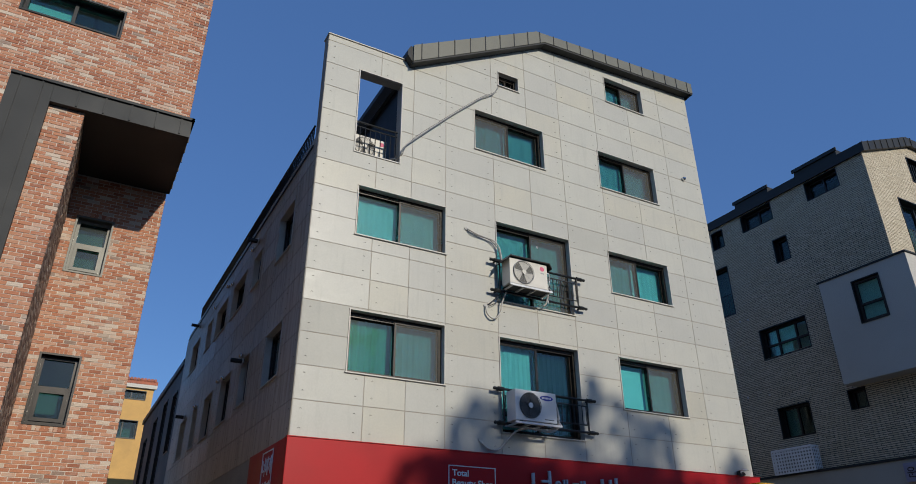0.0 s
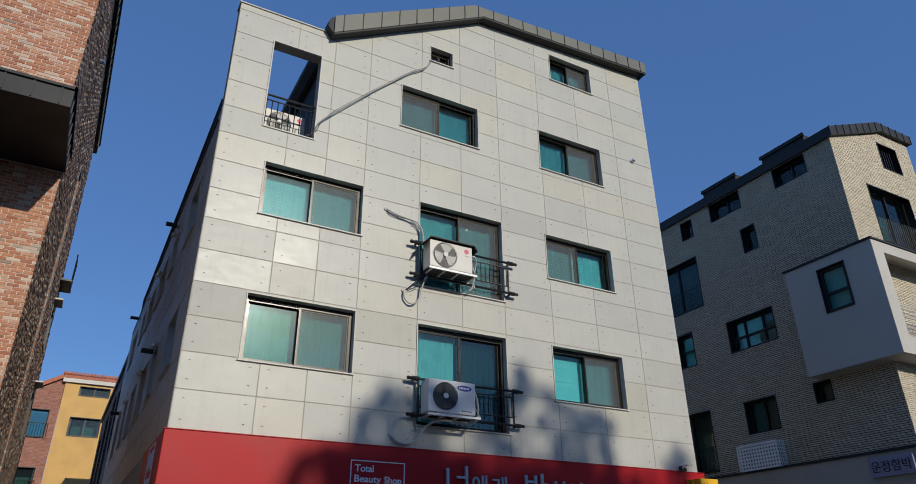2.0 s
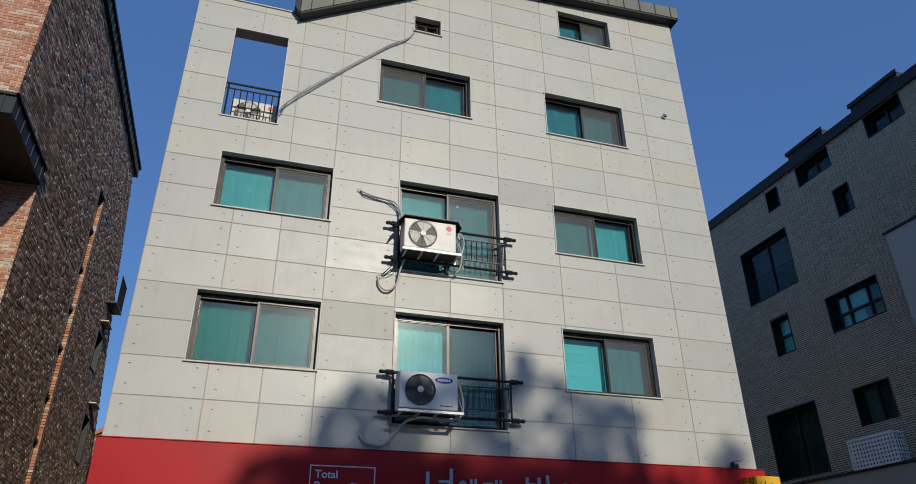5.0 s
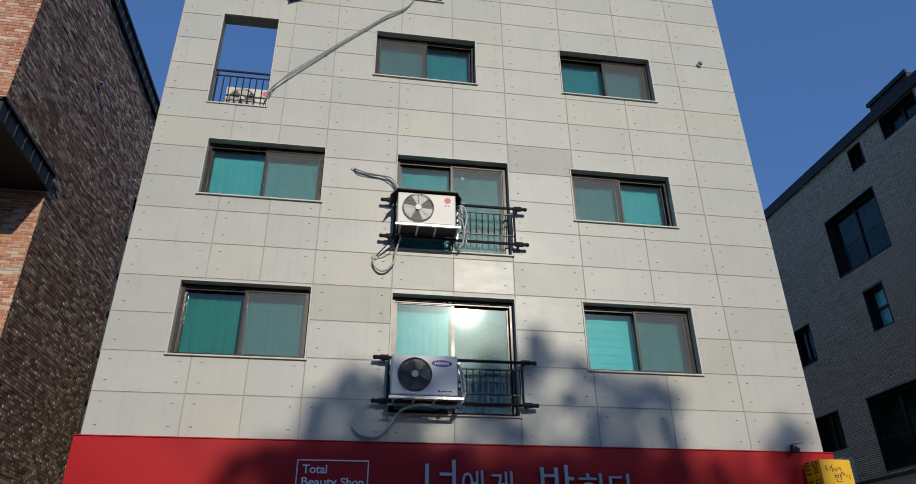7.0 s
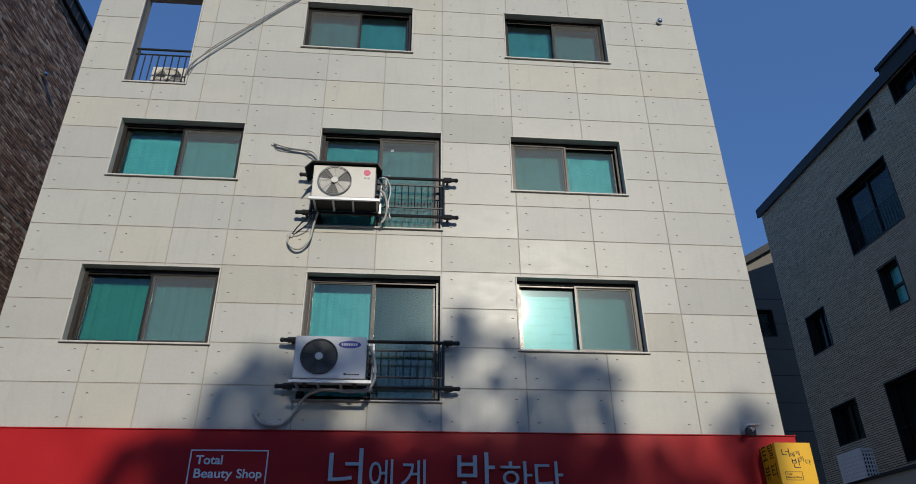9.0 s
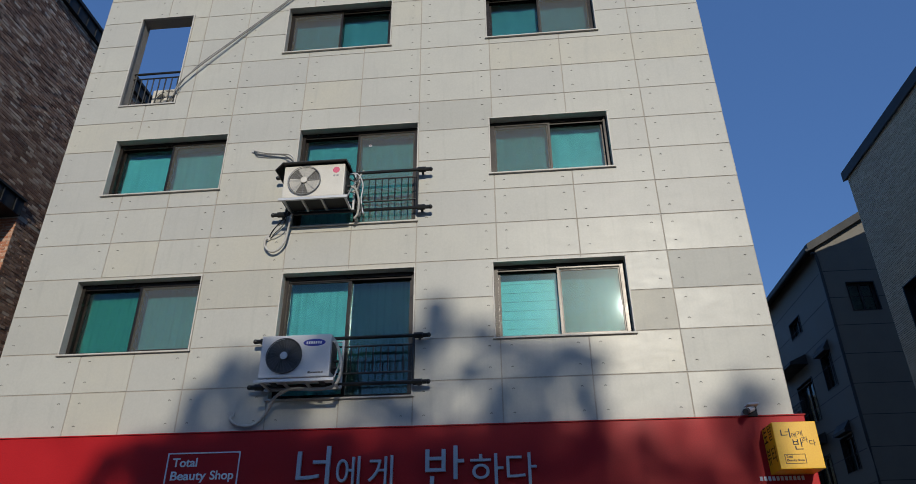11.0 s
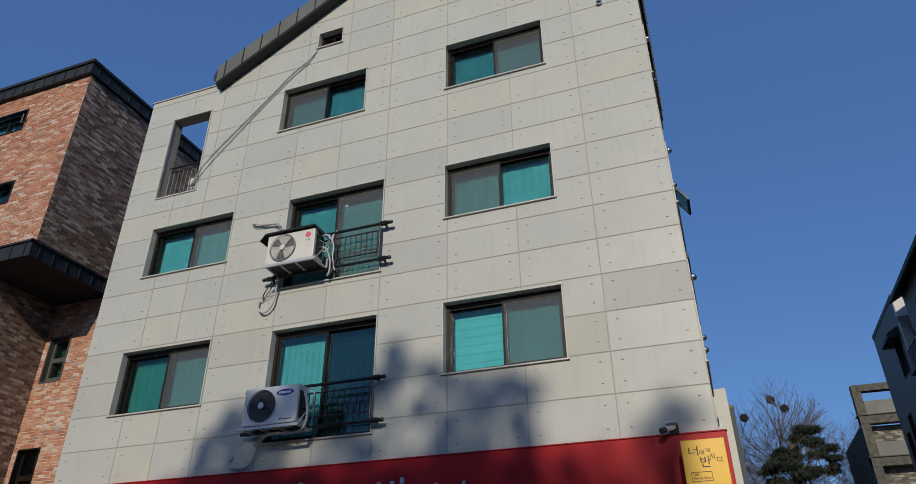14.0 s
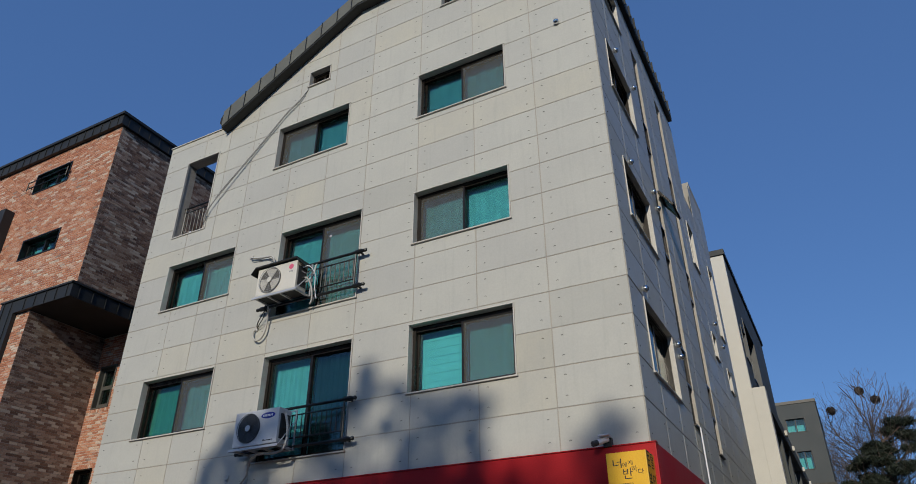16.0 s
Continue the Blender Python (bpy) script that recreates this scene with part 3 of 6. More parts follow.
def foliage(name, clumps, per, size, mat, parent, seed=1, label="", slim=0.45):
    """Many small leaf sprays round the clumps (x, y, z, rx, ry, rz)."""
    rng = np.random.RandomState(seed)
    vs = []
    for x, y, z, rx, ry, rz in clumps:
        d = rng.normal(size=(per, 3))
        d /= np.linalg.norm(d, axis=1)[:, None]
        c = d * (rng.uniform(0, 1, (per, 1)) ** 0.45) * np.array([rx, ry, rz]) + np.array([x, y, z])
        u = rng.normal(size=(per, 3))
        u /= np.linalg.norm(u, axis=1)[:, None]
        w = np.cross(u, rng.normal(size=(per, 3)))
        w /= np.linalg.norm(w, axis=1)[:, None]
        s = size * rng.uniform(0.6, 1.4, (per, 1))
        vs.append(np.stack([c - u * s, c - w * s * slim, c + u * s, c + w * s * slim], 1))
    v = np.concatenate(vs).reshape(-1, 3)
    me = bpy.data.meshes.new(name)
    me.from_pydata(v.tolist(), [], [(i, i + 1, i + 2, i + 3) for i in range(0, len(v), 4)])
    me.materials.append(mat)
    ob = new(name, me)
    ob.parent = parent
    return tagged(ob, label, kind="stuff")


def branches(segs, rng, start, way, length, radius, level, spread=0.5, least=0.012):
    """Limbs that fork and thin out, as segments: start, end, radii."""
    p, d = Vector(start), Vector(way).normalized()
    n = 6
    for i in range(n):
        q = p + d * (length / n)
        segs.append((p, q, max(radius * (1 - 0.13 * i), least), max(radius * (1 - 0.13 * (i + 1)), least)))
        p = q
        d = (d + Vector((rng.uniform(-1, 1), rng.uniform(-1, 1), rng.uniform(-0.5, 0.6))) * 0.34).normalized()
        if level > 0 and i in (1, 3, 5):
            for k in range(2):
                e = (d + Vector((rng.uniform(-1, 1), rng.uniform(-1, 1), rng.uniform(-0.25, 0.9))) * spread * 1.5).normalized()
                branches(segs, rng, p, e, length * rng.uniform(0.55, 0.8), max(radius * 0.5, least), level - 1, spread, least)


def twigs(name, segs, mat, parent, sides=4):
    """One mesh of tapered twigs out of segments."""
    verts, faces = [], []
    for p, q, ra, rb in segs:
        t = (q - p).to_track_quat('Z', 'Y')
        k = len(verts)
        for c, r in ((p, ra), (q, rb)):
            for i in range(sides):
                a = 6.28319 * i / sides
                verts.append(tuple(c + t @ Vector((r * math.cos(a), r * math.sin(a), 0))))
        for i in range(sides):
            j = (i + 1) % sides
            faces.append((k + i, k + j, k + sides + j, k + sides + i))
    me = bpy.data.meshes.new(name)
    me.from_pydata(verts, [], faces)
    me.materials.append(mat)
    ob = new(name, me)
    ob.parent = parent
    return tagged(ob, kind="stuff")


# ---- ground ----
bm = bmesh.new()
box(bm, -1500, 1500, -1500, 1500, -0.3, 0.0)
tagged(part("ground", bm, M_ASPHALT), "dark asphalt street and ground", "ground", kind="structure")

# ---- the cement-clad block ----
FX0, FX1, FY, BACK = 3.22, 14.41, 11.70, 26.6
RIDGE = [(5.30, 12.50), (9.02, 14.65), (14.41, 14.99)]
front = facing_front(0, FY)
COLS = [FX0, 4.50, 5.32, 6.15, 7.41, 8.43, 9.46, 10.69, 11.92, 13.17, FX1]
CAPS = dict(zip(COLS, ("both", "left", "right", "both", "left", "right", "both", "both", "both", "both")))
ROWZ = [3.80] + [3.831 + 0.6125 * i for i in range(1, 20)]
WORN = {(COLS[i], ROWZ[j]) for i, j in ((0, 2), (0, 3), (3, 3), (8, 2), (9, 3), (6, 8))}
OPENING = (3.99, 5.03, 9.73, 11.86)
W5S, W5R = (7.63, 8.23, 12.83, 13.25), (11.18, 12.55, 13.64, 14.48)
W4C, W4R = (6.92, 8.90, 10.72, 11.83), (10.65, 12.60, 10.72, 11.83)
W3L, W3C, W3R = (4.14, 6.15, 7.82, 8.93), (7.42, 9.45, 7.02, 8.91), (10.64, 12.58, 7.81, 8.90)
W2L, W2C, W2R = (4.14, 6.14, 5.04, 6.23), (7.42, 9.45, 4.26, 6.20), (10.62, 12.56, 5.04, 6.22)
HOLES = [OPENING, W5S, W5R, W4C, W4R, W3L, W3C, W3R, W2L, W2C, W2R]
polys = []
for r in cells_less((FX0, FX1, 0, 12.56), HOLES):
    polys.append(rect_poly(r))
for r in cells_less((RIDGE[0][0], FX1, 12.56, 15.1), HOLES):
    p = rect_poly(r)
    for a, b in zip(RIDGE, RIDGE[1:]):
        p = clip(p, a, b) if len(p) > 2 else p
    if len(p) > 2:
        polys.append(p)
wall_front = wall("wall_front", "grey cement-board front wall with recessed joints", front, polys, 0.26, M_SEAL)
cells = [(a, b, c, d) for a, b in zip(COLS, COLS[1:]) for c, d in zip(ROWZ, ROWZ[1:]) if not (b < 5.33 and c > 12.4)]
cells += [(a, b, ROWZ[14], 12.57) for a, b in ((FX0, 4.5), (4.5, 5.32))]
LIMITS = list(zip(RIDGE, RIDGE[1:]))

LW = [(-14.1, -12.9, 5.15, 6.25), (-16.3, -15.5, 5.2, 6.3), (-18.6, -17.4, 5.15, 6.35), (-20.8, -19.7, 5.15, 6.35), (-22.6, -21.85, 5.2, 6.4), (-24.9, -23.85, 5.2, 6.4), (-14.1, -12.95, 7.9, 9), (-16.4, -15.6, 8.1, 8.95), (-18.7, -17.2, 8.05, 8.98), (-20.85, -19.4, 8.1, 9), (-22.3, -21.6, 8.15, 9.05), (-25, -23.7, 8.05, 9.05)]
left = facing_left(FX0)
wall_left = wall("wall_left", "shaded cement-board side wall", left, [rect_poly(r) for r in cells_less((-BACK, -FY - 0.262, 0, 9.75), LW)], 0.26, M_SEAL)
RW = [(12.55, 14.35, 7.8, 9.0), (12.55, 14.4, 5.05, 6.25), (12.55, 14.3, 10.65, 11.85), (12.9, 14.2, 13.5, 14.4), (19.4, 20.15, 10.05, 11.3), (22.2, 22.9, 9.0, 11.2), (20.2, 20.75, 7.75, 8.4), (22.0, 22.6, 7.35, 7.95)]
REAR = 23.6
right = facing_right(FX1)
SLOTS = [(15.27, 15.82, 4.86, 14.0), (17.65, 18.2, 4.8, 14.2)]
wall_right = wall("wall_right", "shaded cement-board side wall with pipes", right, [rect_poly(r) for r in cells_less((FY + 0.262, 19.7, 0, 14.92), RW + SLOTS) + cells_less((19.7, 21.7, 0, 12.5), RW) + cells_less((21.7, REAR, 0, 13.95), RW)], 0.26, M_SEAL)
for a, b, c, d in SLOTS:
    bm = bmesh.new()
    box(bm, a + 0.002, b - 0.002, 0.05, 0.16, c + 0.006, d - 0.002)
    part("slot_back", bm, M_DARKMETAL, wall_right, "dark metal back of a tall slot").matrix_basis = Matrix()
    bm = bmesh.new()
    box(bm, a + 0.002, b - 0.002, -0.05, 0.048, c + 0.001, c + 0.03)
    part("slot_sill", bm, M_FRAME, wall_right)
    for k in range(3):
        z = c + 0.8 + k * 2.75
        bm = bmesh.new()
        ring(bm, a + 0.02, b - 0.02, z, z + 0.75, 0.05, 0.012, 0.049)
        part("slot_window", bm, M_FRAME, wall_right)
bm = bmesh.new()
box(bm, FX0, 9.0, BACK - 0.01, BACK + 0.25, 0, 9.75)
box(bm, 9.0, FX1 - 0.27, REAR - 0.25, REAR, 0, 13.9)
box(bm, 8.75, 9.0, REAR - 0.25, BACK - 0.012, 0, 9.74)
box(bm, 5.3, 9.0, REAR - 0.25, REAR - 0.002, 9.76, 13.2)
box(bm, 5.56, FX1 - 0.27, 19.4, 19.65, 9.8, 14.6)
tagged(part("wall_back", bm, M_SEAL), "plain rear wall", "wall", kind="structure")
bm = bmesh.new()
prism(bm, rect_poly((5.302, 5.55, 9.76, 12.6)), FY + 0.262, REAR - 0.26)
tagged(part("wall_terrace", bm, M_DARKMETAL), "dark metal side wall of the top storey on the terrace", "wall", kind="structure")
bm = bmesh.new()
for z in (3.8, 6.65, 9.55, 12.3):
    box(bm, FX0 + 0.27 if z < 12 else 5.56, FX1 - 0.27, FY + 0.27, REAR - 0.28 if z < 10 else 19.38, z, z + 0.2)
tagged(part("floor", bm, M_WALLIN), "concrete floor slabs inside", "floor", kind="structure")

# the folded metal roof over the top storey
RF_Y, RF_BACK = FY - 0.25, 19.75
low = [(5.18, 12.43), (9.02, 14.65), (14.53, 15.0)]
top = [(5.18, 12.90), (8.76, 14.91), (14.53, 15.36)]
bm = bmesh.new()
for (a, b), (c, d) in zip(zip(low, low[1:]), zip(top, top[1:])):
    prism(bm, [a, b, d, c], RF_Y, RF_BACK)
roof = tagged(part("roof", bm, M_ROOF), "folded grey standing-seam metal roof with deep fascia", "roof", kind="structure")
bm = bmesh.new()
for a, b in zip(low, low[1:]):
    prism(bm, [(a[0], a[1] - 0.05), (b[0], b[1] - 0.05), (b[0], b[1] - 0.004), (a[0], a[1] - 0.004)], RF_Y + 0.015, FY - 0.016)
box(bm, FX1 + 0.004, 14.52, FY - 0.014, RF_BACK, 14.93, 14.985)
part("soffit", bm, M_DARKMETAL, roof, "dark metal soffit")
def along(line, x):
    """Height of a folded line at x."""
    for (xa, za), (xb, zb) in zip(line, line[1:]):
        if xa <= x <= xb:
            return za + (x - xa) / (xb - xa) * (zb - za)


for x in [5.38 + 0.44 * i for i in range(8)] + [8.86 + 0.455 * i for i in range(13)]:
    bm = bmesh.new()
    prism(bm, [(x - 0.011, along(low, x)), (x + 0.011, along(low, x)), (x + 0.011, along(top, x) + 0.012), (x - 0.011, along(top, x) + 0.012)], RF_Y - 0.012, RF_Y - 0.001)
    part("seam", bm, M_BLACK, roof)
for i in range(18):
    y = RF_Y + 0.2 + i * 0.45
    bm = bmesh.new()
    box(bm, 14.532, 14.565, y, y + 0.03, 15.0, 15.38)
    part("seam", bm, M_DARKMETAL, roof)
bm = bmesh.new()
prism(bm, [(5.05, 12.60), (5.178, 12.44), (5.178, 12.88), (5.12, 12.88), (5.05, 12.74)], RF_Y + 0.05, RF_BACK - 0.1)
part("eave_gutter", bm, M_DARKMETAL, roof, "dark metal gutter along the lower eave")
bm = bmesh.new()
box(bm, FX0 - 0.02, 5.20, FY - 0.03, FY + 0.30, 12.575, 12.60)
tagged(part("trim", bm, M_TRIM), "thin metal coping on the parapet", "coping", kind="structure")

for m, hole, kw in ((front, W2L, {}), (front, W2R, {}), (front, W3L, {}), (front, W3R, dict(screen="left")), (front, W4C, dict(screen="left")), (front, W4R, {}), (front, W5R, {}), (front, W2C, dict(screen="")), (front, W3C, {})):
    sliding_window(m, hole, **kw)
sliding_window(front, W5S, screen="")
for hole in LW:
    sliding_window(left, hole, screen="", pane=M_GLASSDARK)
for hole in RW:
    sliding_window(right, hole, screen="", recess=0.06, pane=M_GLASSDARK)
PALE, THIN = "pale cloth curtain hanging behind the glass", "thin greyish curtain hanging behind the glass"
for x0, x1, z0, z1, f, mat, label in (
        (4.02, 5.04, W2L[2], W2L[3] + 0.3, 6, M_CURTAINGREEN, "pale green curtain drawn behind one sash"), (5.12, 6.3, W2L[2], W2L[3] + 0.3, 8, M_CURTAINMID, THIN),
        (W3L[0] - 0.3, W3L[1] + 0.3, W3L[2], W3L[3] - 0.13, 9, None, PALE),
        (W3R[0] - 0.3, 11.6, W3R[2], W3R[3] + 0.3, 4, M_CURTAINMID, THIN), (11.56, W3R[1] + 0.3, W3R[2], W3R[3] - 0.02, 4, None, PALE),
        (11.6, W2R[1] + 0.3, W2R[2], W2R[3] + 0.3, 3, M_CURTAINMID, THIN),
        (7.3, 8.40, W2C[2], W2C[3] + 0.3, 9, None, "white curtain drawn to one side behind the glass"),
        (8.43, 9.75, W2C[2], W2C[3] + 0.3, 10, M_CURTAINDARK, "dark grey curtain drawn behind the glass"),
        (W3C[0] - 0.3, W3C[1] + 0.3, W3C[2], W3C[3] - 0.08, 8, M_CURTAINMID, THIN),
        (W4C[0] - 0.3, W4C[1] + 0.3, W4C[2], W4C[3] + 0.3, 5, M_CURTAINDIM, THIN), (W4R[0] - 0.3, W4R[1] + 0.3, W4R[2], W4R[3] + 0.3, 5, M_CURTAINDIM, THIN), (W5R[0] - 0.3, W5R[1] + 0.3, W5R[2], W5R[3] + 0.3, 4, M_CURTAINDIM, THIN)):
    curtain(x0, x1, z0 - 0.05, z1, 0.33, front, label, mat, f)
# Dark cloths added behind the alley windows to block the view of sunlit rooms.
for x0, x1, z0, z1 in LW:
    curtain(x0 - 0.1, x1 + 0.1, z0 - 0.05, z1 + 0.2, 0.33, left, "dark grey curtain drawn behind the glass", M_CURTAINDARK, 5)
for x0, x1, z0, z1 in RW[:4]:
    curtain(x0 - 0.02, x1 + 0.2, z0 - 0.05, z1 + 0.2, 0.30, right, THIN, M_CURTAINMID, 5)
slat_blind(10.55, 11.58, W2R[2] - 0.05, W2R[3] + 0.35, 0.33, front, "pale banded blind drawn behind the glass")

# the red sign band
sign_band = thing("sign_band", "red sheet-metal sign band above the shopfront", "sign", pose(0, 0, 0))
bm = bmesh.new()
box(bm, FX0 - 0.05, FX1 + 0.09, FY - 0.10, FY - 0.016, 2.6, 3.80, 0.01)
part("front_sheet", bm, M_RED, sign_band)
bm = bmesh.new()
box(bm, FX1 + 0.016, FX1 + 0.09, FY - 0.014, FY + 3.5, 2.6, 3.80)
part("side_sheet", bm, M_RED, sign_band)
bm = bmesh.new()
box(bm, FX0 - 0.05, FX0 - 0.016, FY - 0.01, FY + 2.4, 2.6, 3.80)
part("side_sheet", bm, M_RED, sign_band)
bm = bmesh.new()
box(bm, FX0 - 0.06, FX1 + 0.10, FY - 0.115, FY - 0.016, 3.802, 3.815)
part("top_edge", bm, M_RED, sign_band)

# ---- the red brick house ----
BX, BY = 0.74, 11.70
LBF = [(-2.30, -0.72, 10.72, 11.32), (-2.75, -1.2, 13.08, 13.72)]
bfront = facing_front(0, BY)
house = thing("brick_house", "red brick house with black metal bay and eaves", "house", pose(0, 0, 0))
bm = bmesh.new()
for r in cells_less((-9.0, BX, 9.0, 14.3), LBF):
    prism(bm, rect_poly(r), 0.0, 0.3)
bmesh.ops.remove_doubles(bm, verts=bm.verts, dist=1e-4)
w1 = part("wall", bm, M_MORTAR, house, "sunlit red brick front")
w1.matrix_basis = bfront
bricks("brickwork", w1, (-6.0, BX + 0.008, 9.0, 14.3), LBF, M_BRICK, 0.19, 0.055, 0.013, 0.008, (-2.3, 0.7, 9.3, 10.7))
bm = bmesh.new()
prism(bm, rect_poly((-9.0, -0.92, 0, 9.0)), 0.0, 0.3)
w2 = part("wall", bm, M_MORTAR, house)
w2.matrix_basis = bfront
bricks("brickwork", w2, (-3.0, -0.912, 3.0, 8.95), [], M_BRICK, 0.19, 0.055, 0.013, 0.008)
LBR = [(-0.71, -0.10, 6.90, 8.02), (-0.71, -0.10, 4.08, 5.28)]
bm = bmesh.new()
for r in cells_less((-0.92, BX, 0, 9.0), LBR):
    prism(bm, rect_poly(r), 0.0, 0.3)
bmesh.ops.remove_doubles(bm, verts=bm.verts, dist=1e-4)
w3 = part("wall", bm, M_MORTAR, house)
w3.matrix_basis = facing_front(0, 13.95)
bricks("brickwork", w3, (-0.92, BX + 0.008, 3.0, 8.95), LBR, M_BRICK, 0.19, 0.055, 0.013, 0.008)
LBS = [(18.55, 19.3, 3.0, 11.6), (22.5, 23.4, 7.9, 9.0), (23.4, 24.3, 5.4, 6.7)]
SLOPE = [((22.2, 14.0), (26.6, 5.0))]
bm = bmesh.new()
for r in cells_less((12.0, 26.6, 9.0, 14.3), LBS) + cells_less((14.25, 26.6, 0, 9.0), LBS):
    p = clip(rect_poly(r), *SLOPE[0])
    if len(p) > 2:
        prism(bm, p, 0.0, 0.3)
bmesh.ops.remove_doubles(bm, verts=bm.verts, dist=1e-4)
# Shade of this side is put into browner bricks and darker mortar.
w4 = part("wall", bm, M_MORTARDARK, house, "brick side, browner as in shade")
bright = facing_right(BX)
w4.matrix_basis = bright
bricks("brickwork", w4, (11.70, 26.6, 9.0, 14.3), LBS, M_BRICKSHADE, 0.19, 0.057, 0.011, 0.009, (12.0, 14.6, 9.5, 11.0), SLOPE, 0.008)
bricks("brickwork", w4, (13.95, 26.6, 3.0, 8.95), LBS, M_BRICKSHADE, 0.19, 0.057, 0.011, 0.009, None, SLOPE, 0.008)
bm = bmesh.new()
prism(bm, rect_poly((12.0, 14.25, 0, 9.0)), 0.0, 0.25)
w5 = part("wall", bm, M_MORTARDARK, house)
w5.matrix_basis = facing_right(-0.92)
bricks("brickwork", w5, (11.70, 13.95, 3.0, 8.95), [], M_BRICKSHADE, 0.19, 0.057, 0.011, 0.009)
bm = bmesh.new()
box(bm, -8.7, -1.25, BY + 0.8, 22.0, 0.05, 14.0)
box(bm, -1.2, BX - 0.6, 14.9, 22.0, 0.05, 14.0)
box(bm, -1.2, BX - 0.5, BY + 0.8, 14.88, 9.4, 14.0)
box(bm, -8.7, BX - 0.6, 22.05, 24.0, 0.05, 8.9)
part("inner_wall", bm, M_WALLIN, house, "dim plaster rooms behind the windows")
# eaves: a deep black fascia with seams, on the front and the side
bm = bmesh.new()
box(bm, -9.3, BX + 0.10, BY - 0.12, 22.4, 14.302, 14.62)
box(bm, -9.3, BX + 0.15, BY - 0.17, 22.45, 14.62, 14.72, 0.02)
eaves = part("roof", bm, M_DARKMETAL, house, "black metal eaves with seams")
for i in range(26):
    bm = bmesh.new()
    x = BX - 0.1 - 0.36 * i
    box(bm, x - 0.012, x + 0.012, BY - 0.14, BY - 0.121, 14.305, 14.62)
    part("seam", bm, M_DARKMETAL, eaves)
for i in range(30):
    bm = bmesh.new()
    y = BY + 0.1 + 0.36 * i
    box(bm, BX + 0.101, BX + 0.12, y - 0.012, y + 0.012, 14.305, 14.62)
    part("seam", bm, M_DARKMETAL, eaves)
# the black metal bay: a hood over the recess and a pier down the front
bm = bmesh.new()
box(bm, -1.45, BX + 0.06, BY - 0.12, 13.93, 8.93, 9.28)
box(bm, -2.1, BX + 0.1, BY - 0.16, BY - 0.1, 9.28, 9.33)
box(bm, BX + 0.05, BX + 0.1, BY - 0.16, 13.95, 9.28, 9.33)
box(bm, -2.1, -1.452, BY - 0.12, BY - 0.012, 2.5, 9.28)
bay = part("bay_frame", bm, M_DARKMETAL, house, "black standing-seam metal hood")
for i in range(5):
    bm = bmesh.new()
    x = BX - 0.12 - 0.42 * i
    box(bm, x - 0.012, x + 0.012, BY - 0.14, BY - 0.121, 8.95, 9.28)
    part("seam", bm, M_DARKMETAL, bay)
for i in range(6):
    bm = bmesh.new()
    y = BY + 0.1 + 0.38 * i
    box(bm, BX + 0.061, BX + 0.08, y - 0.012, y + 0.012, 8.95, 9.28)
    part("seam", bm, M_DARKMETAL, bay)
for x in (-1.95, -1.62):
    bm = bmesh.new()
    box(bm, x - 0.012, x + 0.012, BY - 0.14, BY - 0.121, 2.5, 9.28)
    part("seam", bm, M_DARKMETAL, bay)
bm = bmesh.new()
box(bm, -4.3, -3.35, BY - 0.3, BY - 0.012, 9.6, 12.6, 0.01)
part("bay_frame", bm, M_DARKMETAL, house)
for hole in LBF:
    house_window(house, bfront, hole, (), (0.5,), M_GLASS)
for hole in LBR:
    house_window(house, facing_front(0, 13.95), hole, (0.52,), (), M_GLASSDARK, 0.06, 0.1, M_FRAMEGREY if hole[2] > 6 else M_FRAME)
for x0, x1, z0, z1 in LBR:
    bm = bmesh.new()
    ring(bm, x0 + 0.055, x1 - 0.055, z0 + 0.055, z0 + 0.5 * (z1 - z0), 0.06, 0.075, 0.14)
    ob = part("casement", bm, M_FRAMEGREY if z0 > 6 else M_FRAME, house, "casement in the lower half")
    ob.matrix_basis = facing_front(0, 13.95)
bm = bmesh.new()
box(bm, -0.8, 0.0, 14.27, 14.29, 6.7, 8.2)
tagged(part("roller_blind", bm, M_BLIND), "pale grey blind drawn behind the recess window", "blind")
house_window(house, bright, LBS[0], (0.12, 0.24, 0.36, 0.5, 0.62, 0.75, 0.88), (), M_GLASS, recess=0.04)
for hole in LBS[1:]:
    house_window(house, bright, hole, (), (0.5,))
for x0, x1, z0, z1 in ((-2.3, -1.5, 10.7, 11.34), (-2.75, -2.0, 13.06, 13.74)):
    bm = bmesh.new()
    box(bm, x0, x1, 0.34, 0.35, z0, z1)
    tagged(part("roller_blind", bm, M_BLIND), "pale grey blind drawn behind the front window", "blind").matrix_basis = bfront
# soldier courses and sills round the windows of the recess
for x0, x1, z0, z1 in LBR:
    for zz in (z0 - 0.12, z1 + 0.012):
        for i in range(11):
            bm = bmesh.new()
            x = x0 - 0.06 + i * (x1 - x0 + 0.12) / 11
            box(bm, x, x + 0.052, -0.014, 0.05, zz, zz + 0.11)
            ob = part("brick", bm, M_BRICK, house)
            ob.matrix_basis = facing_front(0, 13.95)
